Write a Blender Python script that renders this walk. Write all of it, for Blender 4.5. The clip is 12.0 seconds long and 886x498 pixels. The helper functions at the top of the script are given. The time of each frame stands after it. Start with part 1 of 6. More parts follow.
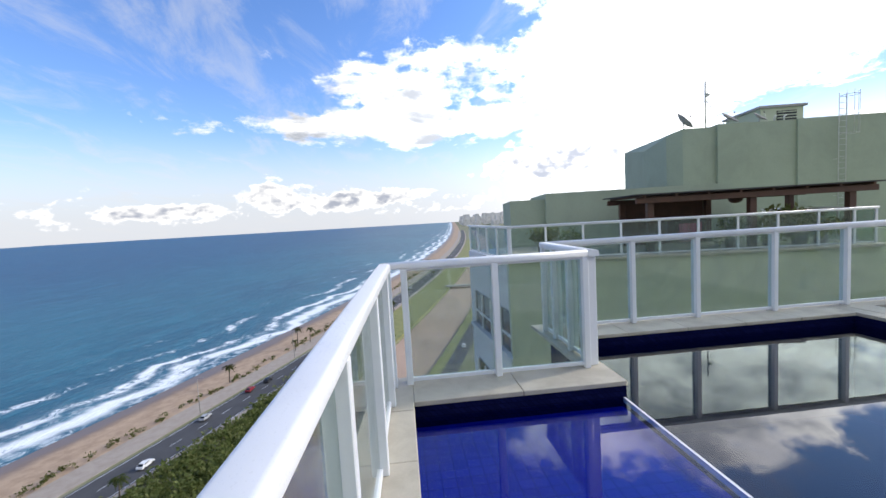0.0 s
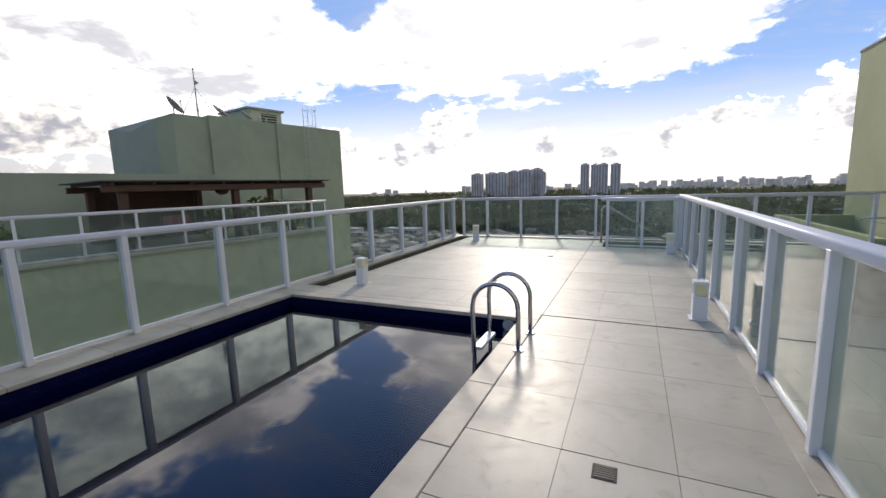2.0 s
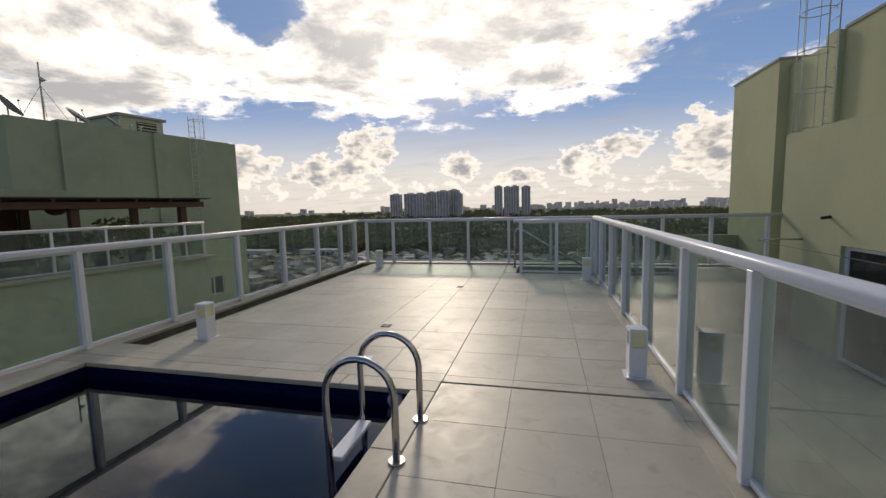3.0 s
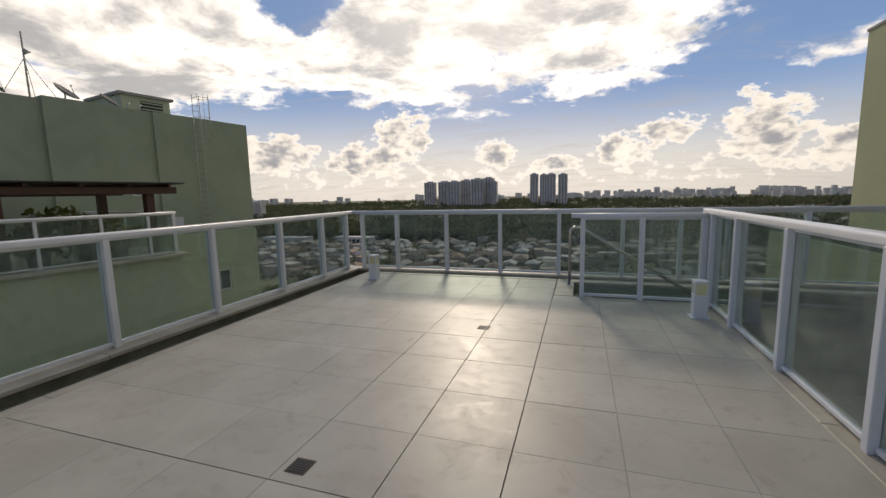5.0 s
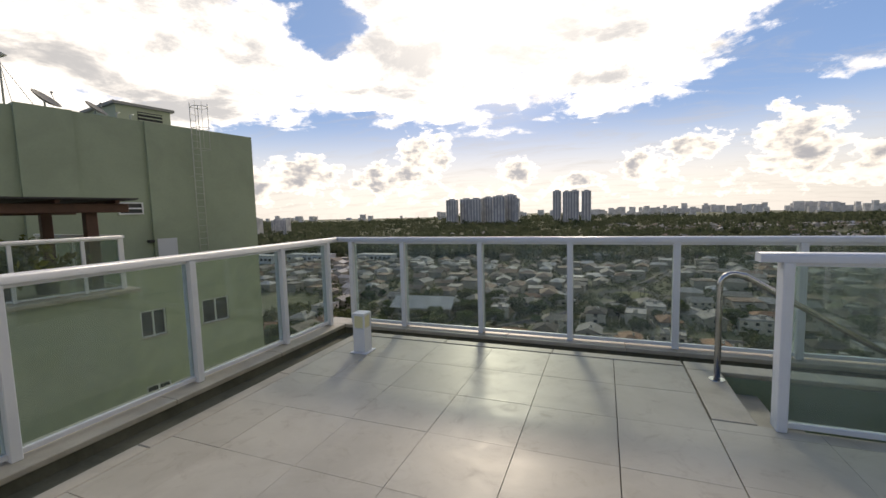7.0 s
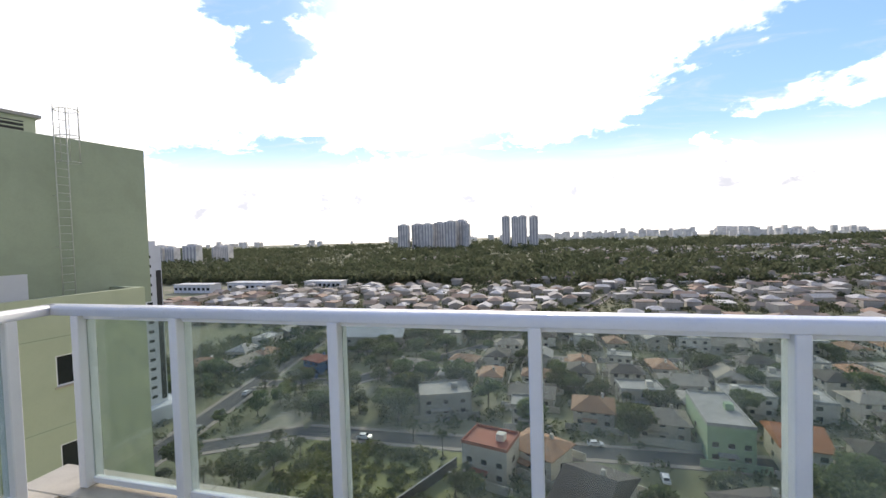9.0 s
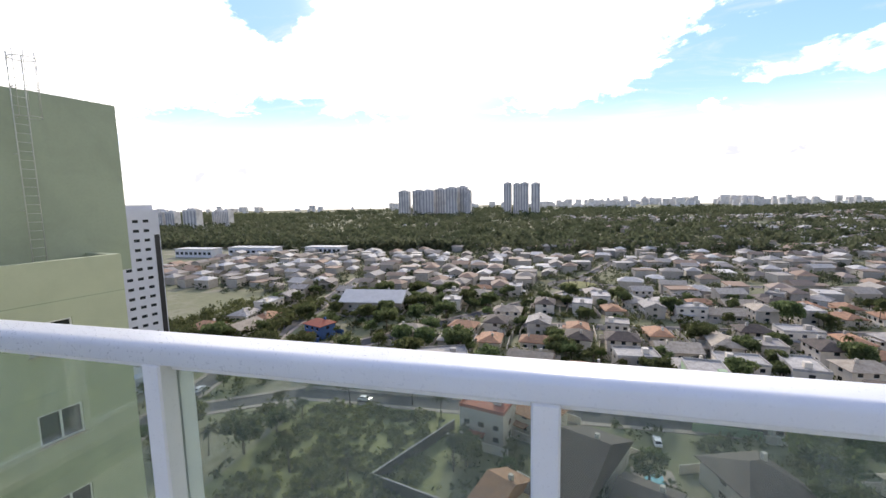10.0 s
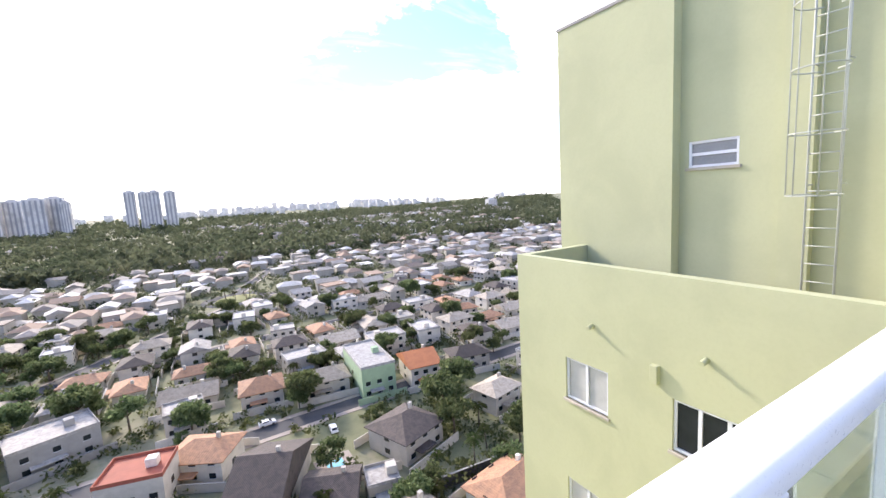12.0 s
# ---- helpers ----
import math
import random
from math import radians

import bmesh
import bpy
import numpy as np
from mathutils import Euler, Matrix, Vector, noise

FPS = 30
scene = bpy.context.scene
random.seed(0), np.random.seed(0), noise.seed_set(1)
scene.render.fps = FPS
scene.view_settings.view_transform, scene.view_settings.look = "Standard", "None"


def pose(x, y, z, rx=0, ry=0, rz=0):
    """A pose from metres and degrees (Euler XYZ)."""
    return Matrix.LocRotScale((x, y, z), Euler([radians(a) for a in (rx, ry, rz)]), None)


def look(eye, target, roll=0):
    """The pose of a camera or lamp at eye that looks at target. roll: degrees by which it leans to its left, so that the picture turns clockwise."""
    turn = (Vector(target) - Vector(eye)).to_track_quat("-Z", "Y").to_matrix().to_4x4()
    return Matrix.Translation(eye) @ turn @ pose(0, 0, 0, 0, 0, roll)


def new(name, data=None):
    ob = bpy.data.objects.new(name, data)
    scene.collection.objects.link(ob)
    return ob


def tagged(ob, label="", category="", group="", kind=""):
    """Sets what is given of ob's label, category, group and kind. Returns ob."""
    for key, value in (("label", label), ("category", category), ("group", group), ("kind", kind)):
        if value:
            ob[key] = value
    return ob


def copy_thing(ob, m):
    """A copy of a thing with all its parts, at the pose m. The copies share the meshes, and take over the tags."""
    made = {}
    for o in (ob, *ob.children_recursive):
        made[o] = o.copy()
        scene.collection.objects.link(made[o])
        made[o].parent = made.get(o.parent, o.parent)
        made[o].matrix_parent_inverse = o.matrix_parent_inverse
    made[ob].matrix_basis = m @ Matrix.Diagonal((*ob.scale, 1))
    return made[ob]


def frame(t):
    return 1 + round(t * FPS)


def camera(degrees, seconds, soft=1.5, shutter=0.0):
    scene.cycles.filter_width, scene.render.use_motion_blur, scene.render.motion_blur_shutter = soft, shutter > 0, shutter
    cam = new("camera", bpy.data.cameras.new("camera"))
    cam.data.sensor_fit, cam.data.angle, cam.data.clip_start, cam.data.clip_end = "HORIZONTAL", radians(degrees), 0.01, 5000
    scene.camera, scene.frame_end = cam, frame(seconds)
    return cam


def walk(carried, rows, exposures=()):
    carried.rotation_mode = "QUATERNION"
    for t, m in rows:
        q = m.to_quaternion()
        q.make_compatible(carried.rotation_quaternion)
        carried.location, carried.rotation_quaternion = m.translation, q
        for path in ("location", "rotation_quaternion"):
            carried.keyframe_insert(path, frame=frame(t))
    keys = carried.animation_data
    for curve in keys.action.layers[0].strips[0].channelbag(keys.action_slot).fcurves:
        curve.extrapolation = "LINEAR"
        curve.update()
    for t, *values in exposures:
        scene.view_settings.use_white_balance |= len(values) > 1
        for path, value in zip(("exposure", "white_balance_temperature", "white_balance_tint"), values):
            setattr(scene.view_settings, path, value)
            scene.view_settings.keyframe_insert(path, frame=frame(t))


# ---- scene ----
cam = camera(93.6, 12.0)

PATH = [
    (0, (3.746, 0.175, 1.538), (1.761, 0.369, 1.388), -3.3),
    (0.5, (3.725, 0.26, 1.525), (1.869, 0.958, 1.262), -3.0),
    (1, (3.711, 0.472, 1.498), (2.191, 1.736, 1.193), -2.6),
    (1.5, (3.66, 0.922, 1.487), (2.447, 2.49, 1.221), -2.2),
    (2, (3.551, 1.472, 1.509), (2.724, 3.269, 1.213), -1.7),
    (2.5, (3.504, 2.145, 1.5), (3.036, 4.075, 1.262), -1.5),
    (4.5, (3.149, 5.237, 1.471), (2.661, 7.169, 1.305), -1.3),
    (5, (2.967, 5.946, 1.452), (2.345, 7.829, 1.189), -1.3),
    (5.5, (2.767, 6.662, 1.449), (2.027, 8.493, 1.135), -1.5),
    (6, (2.465, 7.341, 1.452), (1.692, 9.156, 1.125), -1.5),
    (6.5, (2.203, 8.027, 1.462), (1.427, 9.857, 1.237), -1.6),
    (7, (1.943, 8.68, 1.459), (1.222, 10.537, 1.28), -1.5),
    (7.5, (1.804, 9.398, 1.49), (1.307, 11.334, 1.433), -1.7),
    (9.5, (1.645, 12.049, 1.522), (1.141, 13.982, 1.444), -1.7),
    (10, (1.609, 12.538, 1.503), (1.103, 14.46, 1.278), -1.2),
    (10.5, (1.723, 12.815, 1.558), (1.344, 14.761, 1.292), -1.4),
    (11, (1.768, 13.021, 1.6), (1.597, 14.991, 1.303), -1.5),
    (11.5, (1.797, 13.131, 1.64), (2.2, 15.053, 1.266), -2.3),
    (12, (1.83, 13.092, 1.63), (2.837, 14.801, 1.373), -3.3),
]
EXPOSURES = [(0, 1.0, 6450, 11), (0.5, 1.4, 6600, 11), (1.0, 1.4, 6800, 11), (1.5, 1.05, 6950, 12), (2.0, 0.4, 6900, 14), (2.5, -0.15, 7350, 13), (4.5, -0.3, 7550, 13),
             (5.5, -0.13, 7600, 13), (6.5, 0.02, 7600, 13), (7.0, 0.15, 7600, 13), (7.5, 0.42, 7550, 13), (9.5, 1.05, 7000, 14), (10.5, 1.25, 7000, 15), (11.0, 1.6, 6950, 16), (11.5, 1.95, 6900, 18), (12.0, 1.92, 6800, 18)]
walk(cam, [(t, look(e, g, r)) for t, e, g, r in PATH], EXPOSURES)

# ---- world, sun, exposure ----
SUN_AZ = radians(14)      # left of +y
SUN_EL = radians(27)
SUN_DIR = Vector((-math.sin(SUN_AZ) * math.cos(SUN_EL), math.cos(SUN_AZ) * math.cos(SUN_EL), math.sin(SUN_EL)))


class Nodes:
    """Short-hand for building node trees."""

    def __init__(self, tree):
        self.t = tree
        tree.nodes.clear()

    def n(self, kind, **props):
        node = self.t.nodes.new(kind)
        for k, v in props.items():
            if k == "operation":
                node.operation = v
            elif k == "blend_type":
                node.blend_type = v
            elif k == "data_type":
                node.data_type = v
            elif k == "label":
                node.label = v
        return node

    def link(self, a, b):
        self.t.links.new(a, b)

    def setv(self, sock, v):
        if isinstance(v, bpy.types.NodeSocket):
            self.link(v, sock)
        else:
            sock.default_value = v

    def math(self, op, a, b=0.0, c=0.0):
        m = self.n("ShaderNodeMath", operation=op)
        for s, v in zip(m.inputs, (a, b, c)):
            self.setv(s, v)
        return m.outputs[0]

    def vmath(self, op, a, b=(0, 0, 0), out=0):
        m = self.n("ShaderNodeVectorMath", operation=op)
        self.setv(m.inputs[0], a)
        self.setv(m.inputs[1], b)
        return m.outputs[out]

    def ramp(self, f, stops):
        r = self.n("ShaderNodeValToRGB")
        el = r.color_ramp.elements
        while len(el) < len(stops):
            el.new(0.5)
        for e, (p, c) in zip(el, stops):
            e.position = p
            e.color = (*c, 1) if len(c) == 3 else c
        self.setv(r.inputs[0], f)
        return r.outputs[0]

    def mr(self, f, a, b, c=0.0, d=1.0):
        m = self.n("ShaderNodeMapRange")
        m.interpolation_type = "SMOOTHSTEP"
        for s, v in zip(m.inputs, (f, a, b, c, d)):
            self.setv(s, v)
        return m.outputs[0]

    def mix(self, f, a, b, blend="MIX"):
        m = self.n("ShaderNodeMix", data_type="RGBA", blend_type=blend)
        self.setv(m.inputs[0], f)
        for s, v in ((m.inputs[6], a), (m.inputs[7], b)):
            self.setv(s, (*v, 1) if isinstance(v, tuple) and len(v) == 3 else v)
        return m.outputs[2]

    def noise(self, vec, scale, detail=4.0, rough=0.55, dist=0.0):
        m = self.n("ShaderNodeTexNoise")
        self.setv(m.inputs["Vector"], vec)
        m.inputs["Scale"].default_value = scale
        m.inputs["Detail"].default_value = detail
        m.inputs["Roughness"].default_value = rough
        m.inputs["Distortion"].default_value = dist
        return m.outputs[0]

    def combine(self, x, y, z):
        m = self.n("ShaderNodeCombineXYZ")
        for s, v in zip(m.inputs, (x, y, z)):
            self.setv(s, v)
        return m.outputs[0]

    def split(self, v):
        m = self.n("ShaderNodeSeparateXYZ")
        self.setv(m.inputs[0], v)
        return m.outputs


def build_world():
    w = bpy.data.worlds.new("sky")
    scene.world = w
    w.use_nodes = True
    k = Nodes(w.node_tree)
    d = k.n("ShaderNodeTexCoord").outputs["Generated"]
    sky = k.n("ShaderNodeTexSky")
    sky.sky_type = "NISHITA"
    sky.sun_disc = False
    sky.sun_elevation, sky.sun_rotation = SUN_EL, -SUN_AZ
    sky.air_density, sky.dust_density, sky.ozone_density = 1.0, 0.3, 3.0
    x, y, z = k.split(d)
    up = k.math("MAXIMUM", z, 0.0)
    toward = k.vmath("DOT_PRODUCT", d, tuple(SUN_DIR), out=1)
    near_sun = k.mr(toward, 0.3, 0.97)
    az = k.math("MULTIPLY", k.math("ARCTAN2", x, y), 57.2958)
    el = k.math("MULTIPLY", k.math("ARCSINE", z), 57.2958)
    # high cloud seen in perspective, and fine billows in degrees of the sky
    inv = k.math("DIVIDE", 1.0, k.math("ADD", up, 0.14))
    flat = k.combine(k.math("MULTIPLY", x, inv), k.math("MULTIPLY", y, inv), 0.0)
    n1 = k.noise(k.vmath("ADD", flat, (5.3, 1.7, 0.0)), 0.85, 10, 0.60, 0.25)
    n3 = k.noise(k.vmath("ADD", flat, (2.1, 4.4, 0.0)), 3.0, 8, 0.6, 0.4)
    deg = k.combine(az, k.math("MULTIPLY", el, 1.5), 0.0)
    billow = k.noise(deg, 0.42, 9, 0.60, 0.15)
    shade = k.noise(k.vmath("ADD", deg, (0.9, 1.6, 0.0)), 0.42, 3, 0.5, 0.15)
    ragged = k.math("ADD", k.math("SUBTRACT", n1, 0.5), k.math("MULTIPLY", k.math("SUBTRACT", n3, 0.5), 0.9))

    def heap_at(a, e, wa, we):
        p = k.math("DIVIDE", k.math("SUBTRACT", az, a), wa)
        q = k.math("DIVIDE", k.math("SUBTRACT", el, e), we)
        return k.math("SUBTRACT", 1.0, k.math("SQRT", k.math("ADD", k.math("MULTIPLY", p, p), k.math("MULTIPLY", q, q))))

    def most(spots):
        d = heap_at(*spots[0])
        for sp in spots[1:]:
            d = k.math("MAXIMUM", d, heap_at(*sp))
        return d
    # bank of bright cloud overhead of the sun, its lower edge rising inland
    lower = k.math("ADD", k.math("MULTIPLY_ADD", k.mr(az, -4.0, 34.0), 11.0, 11.9), k.math("MULTIPLY", k.mr(az, -38.0, -54.0), -6.0))
    lower = k.math("MULTIPLY_ADD", k.mr(az, 36.0, 46.0), -13.0, lower)
    bank = k.math("MULTIPLY", k.math("SUBTRACT", el, lower), 0.22)
    bank = k.math("MINIMUM", bank, k.math("MULTIPLY", k.math("SUBTRACT", k.math("MULTIPLY_ADD", k.mr(az, -46.0, -16.0), 10.0, 29.0), el), 0.12))
    bank = k.math("MINIMUM", bank, k.math("MULTIPLY", k.math("ADD", az, 74.0), 0.16))
    bank = k.math("MINIMUM", bank, k.math("MULTIPLY", most([(-36.0, 23.2, 4.4, 3.0), (-39.5, 28.0, 6.0, 4.0), (-31.0, 34.0, 10.0, 5.0), (24.0, 29.0, 9.0, 5.0)]), -1.1))
    more = most([(-83.0, 18.5, 15.0, 4.2), (-86.0, 12.4, 26.0, 2.2), (34.0, 13.0, 13.0, 2.0), (-45.0, 52.0, 16.0, 12.0), (20.0, 58.0, 30.0, 14.0), (-8.0, 41.0, 12.0, 5.0)])
    cover = k.math("MULTIPLY_ADD", ragged, 2.9, k.math("MAXIMUM", k.math("MINIMUM", bank, 0.8), k.math("MINIMUM", k.math("MULTIPLY", more, 1.1), 0.5)))
    cover = k.math("MULTIPLY_ADD", k.math("SUBTRACT", billow, 0.5), 1.3, cover)
    sheet = k.mr(cover, -0.15, 0.45)
    # thin wisps in the blue gaps
    wisp_v = k.combine(k.math("MULTIPLY", x, inv), k.math("MULTIPLY", k.math("MULTIPLY", y, inv), 2.2), 0.0)
    wisp = k.mr(k.noise(wisp_v, 1.7, 8, 0.65, 0.6), 0.46, 0.72)
    # cumulus heaps low over the horizon
    puffs = most([(-23.8, 7.2, 3.6, 3.6), (-28.0, 4.4, 5.4, 2.2), (-39.5, 5.2, 5.6, 2.4), (-46.0, 4.0, 4.0, 2.2), (-11.0, 5.0, 3.0, 2.0), (-3.0, 3.6, 3.4, 1.1), (4.8, 5.0, 3.6, 2.0), (10.0, 6.8, 3.2, 1.6),
                  (18.8, 6.1, 3.9, 3.9), (27.0, 4.0, 5.5, 2.0), (36.0, 5.0, 6.0, 2.4), (-106.0, 4.0, 3.6, 2.2), (-96.0, 3.0, 10.0, 1.5), (-68.0, 6.4, 9.0, 3.2), (-118.0, 2.4, 7.0, 1.0)])
    dens = k.math("MULTIPLY_ADD", k.math("SUBTRACT", billow, 0.5), 2.6, k.math("MINIMUM", puffs, 0.55))
    band = k.math("MULTIPLY", k.mr(el, 0.0, 1.5), k.mr(el, 6.5, 2.5))
    dens = k.math("MAXIMUM", dens, k.math("MULTIPLY_ADD", k.math("SUBTRACT", billow, 0.5), 2.0, k.math("MULTIPLY_ADD", band, 0.45, -0.5)))
    heap = k.mr(dens, -0.05, 0.24)
    core = k.math("MULTIPLY", k.mr(dens, 0.02, 0.75), k.mr(shade, 0.30, 0.58))
    heap_col = k.mix(core, (0.58, 0.57, 0.545), (0.205, 0.22, 0.255))
    haze = k.mr(el, 13.0, 1.0)
    hs = k.n("ShaderNodeHueSaturation")
    hs.inputs["Saturation"].default_value = 1.15
    k.link(sky.outputs[0], hs.inputs["Color"])
    base = k.vmath("SCALE", hs.outputs[0])
    k.link(k.math("MULTIPLY_ADD", k.mr(toward, -0.2, 1.0), -0.03, 0.125), base.node.inputs["Scale"])
    base = k.vmath("MULTIPLY", base, (0.95, 0.88, 1.02))
    base = k.mix(k.math("MULTIPLY", k.mr(toward, 0.4, 1.0), 0.75), base, (0.13, 0.245, 0.46))
    warm = k.mix(near_sun, (0.38, 0.40, 0.43), (0.72, 0.72, 0.71))
    base = k.mix(k.math("MULTIPLY", haze, 0.93), base, warm)
    base = k.mix(k.math("MULTIPLY", wisp, 0.35), base, (0.42, 0.42, 0.42))
    thick = k.noise(flat, 2.0, 9, 0.62, 0.3)
    sheet_col = k.mix(k.mr(k.math("ADD", thick, k.math("MULTIPLY", k.math("MINIMUM", cover, 1.0), 0.10)), 0.47, 0.70), (0.61, 0.61, 0.61), (0.23, 0.245, 0.27))
    gain = k.math("MULTIPLY_ADD", k.mr(toward, -0.1, 1.0), GLOW, 1.0)
    sheet_col = k.vmath("SCALE", sheet_col)
    k.link(gain, sheet_col.node.inputs["Scale"])
    heap_col = k.vmath("SCALE", heap_col)
    k.link(k.math("MULTIPLY_ADD", k.mr(toward, 0.1, 1.0), HEAP, 1.15), heap_col.node.inputs["Scale"])
    clouds = k.mix(heap, sheet_col, heap_col)
    any_cloud = k.math("MAXIMUM", sheet, heap)
    base = k.vmath("SCALE", base)
    k.link(k.math("MULTIPLY_ADD", k.mr(toward, 0.0, 1.0), 0.35, 1.0), base.node.inputs["Scale"])
    out = k.mix(any_cloud, base, clouds)
    out = k.mix(k.math("MULTIPLY", k.mr(toward, 0.95, 1.0), 0.30), out, (1.50, 1.50, 1.49))
    bg = k.n("ShaderNodeBackground")
    k.link(out, bg.inputs[0])
    bg.inputs[1].default_value = SKY
    o = k.n("ShaderNodeOutputWorld")
    k.link(bg.outputs[0], o.inputs[0])


GLOW, HEAP, SKY = 1.6, 1.0, 1.0
build_world()
sun = new("sun", bpy.data.lights.new("sun", "SUN"))
sun.data.energy, sun.data.angle, sun.data.color = 1.4, radians(6.0), (1.0, 0.93, 0.82)
sun.rotation_mode = "QUATERNION"
sun.rotation_quaternion = SUN_DIR.to_track_quat("Z", "Y")


# ---- materials ----
def material(name):
    m = bpy.data.materials.new(name)
    m.use_nodes = True
    return m, Nodes(m.node_tree)


def finish(k, color, rough=0.6, metal=0.0, bump=None, strength=0.2, dist=0.01, spec=0.5, extra=None):
    p = k.n("ShaderNodeBsdfPrincipled")
    k.setv(p.inputs["Base Color"], (*color, 1) if isinstance(color, tuple) else color)
    k.setv(p.inputs["Roughness"], rough)
    p.inputs["Metallic"].default_value = metal
    p.inputs["Specular IOR Level"].default_value = spec
    if bump is not None:
        b = k.n("ShaderNodeBump")
        b.inputs["Strength"].default_value, b.inputs["Distance"].default_value = strength, dist
        k.link(bump, b.inputs["Height"])
        k.link(b.outputs[0], p.inputs["Normal"])
    o = k.n("ShaderNodeOutputMaterial")
    k.link(p.outputs[0], o.inputs[0])
    return p


def coords(k, kind="Object"):
    return k.n("ShaderNodeTexCoord").outputs[kind]


def position(k):
    return k.n("ShaderNodeNewGeometry").outputs["Position"]


def grained(name, base, dark, scale=6.0, fine=60.0, rough=0.6, amount=0.6, bump=0.15, dist=0.004, world=True, metal=0.0, spec=0.5, rnd=0.0):
    """Paint, plaster, stone: two scales of variation, with fine relief."""
    m, k = material(name)
    v = position(k) if world else coords(k)
    a = k.noise(v, scale, 5, 0.6, 0.4)
    b = k.noise(v, fine, 3, 0.6)
    f = k.math("MULTIPLY", k.mr(a, 0.35, 0.72), amount)
    c = k.mix(f, base, dark)
    c = k.mix(k.math("MULTIPLY", k.mr(b, 0.4, 0.75), 0.25 * amount), c, dark)
    if rnd:
        r = k.n("ShaderNodeObjectInfo").outputs["Random"]
        hsv = k.n("ShaderNodeHueSaturation")
        k.link(k.math("MULTIPLY_ADD", r, rnd, 1 - rnd / 2), hsv.inputs["Value"])
        k.link(c, hsv.inputs["Color"])
        c = hsv.outputs[0]
    ro = k.math("MULTIPLY_ADD", b, 0.2, rough - 0.1)
    finish(k, c, ro, metal, b, bump, dist, spec)
    return m


def tile_mat():
    m, k = material("porcelain_tile")
    v = position(k)
    a = k.noise(v, 1.3, 5, 0.6, 0.5)
    b = k.noise(v, 26, 4, 0.65)
    s = k.noise(v, 5.0, 5, 0.7, 1.0)
    r = k.n("ShaderNodeObjectInfo").outputs["Random"]
    c = k.mix(k.mr(a, 0.3, 0.7), (0.505, 0.475, 0.395), (0.415, 0.385, 0.315))
    c = k.mix(k.math("MULTIPLY", k.mr(s, 0.52, 0.75), 0.45), c, (0.29, 0.24, 0.185))
    hsv = k.n("ShaderNodeHueSaturation")
    k.link(k.math("MULTIPLY_ADD", r, 0.10, 0.95), hsv.inputs["Value"])
    k.link(c, hsv.inputs["Color"])
    ro = k.math("ADD", k.math("MULTIPLY", s, 0.25), k.math("MULTIPLY_ADD", b, 0.12, 0.24))
    finish(k, hsv.outputs[0], ro, 0.0, k.math("ADD", b, k.math("MULTIPLY", s, 0.6)), 0.14, 0.004, 0.30)
    return m


def pane_mat(name, tint, rough=0.0, ior=1.45, veil=0.0, veil_col=(0.5, 0.6, 0.5)):
    """Clear pane: transparent with a mirror gloss, and a thin film of salt and dust."""
    m, k = material(name)
    t = k.n("ShaderNodeBsdfTransparent")
    t.inputs[0].default_value = (*tint, 1)
    g = k.n("ShaderNodeBsdfGlossy")
    g.inputs["Roughness"].default_value = rough
    lw = k.n("ShaderNodeLayerWeight")
    lw.inputs["Blend"].default_value = 0.5
    mx = k.n("ShaderNodeMixShader")
    k.link(k.math("MULTIPLY_ADD", k.math("POWER", lw.outputs["Facing"], 4.0), 0.8, 0.04), mx.inputs[0])
    last = t.outputs[0]
    if veil:
        d = k.n("ShaderNodeBsdfDiffuse")
        d.inputs[0].default_value = (*veil_col, 1)
        dirt = k.n("ShaderNodeMixShader")
        n = k.noise(position(k), 2.2, 6, 0.65, 0.6)
        k.link(k.math("MULTIPLY", k.mr(n, 0.2, 0.8), veil), dirt.inputs[0])
        k.link(last, dirt.inputs[1])
        k.link(d.outputs[0], dirt.inputs[2])
        last = dirt.outputs[0]
    k.link(last, mx.inputs[1])
    k.link(g.outputs[0], mx.inputs[2])
    o = k.n("ShaderNodeOutputMaterial")
    k.link(mx.outputs[0], o.inputs[0])
    return m


def water_mat():
    m, k = material("pool_water")
    v = position(k)
    t = k.n("ShaderNodeBsdfTransparent")
    t.inputs[0].default_value = (0.36, 0.56, 0.86, 1)
    g = k.n("ShaderNodeBsdfGlossy")
    g.inputs["Roughness"].default_value = 0.0
    lw = k.n("ShaderNodeLayerWeight")
    lw.inputs["Blend"].default_value = 0.5
    mx = k.n("ShaderNodeMixShader")
    k.link(k.math("MULTIPLY_ADD", k.math("POWER", lw.outputs["Facing"], 3.4), 0.95, 0.03), mx.inputs[0])
    k.link(t.outputs[0], mx.inputs[1])
    k.link(g.outputs[0], mx.inputs[2])
    o = k.n("ShaderNodeOutputMaterial")
    k.link(mx.outputs[0], o.inputs[0])
    return m


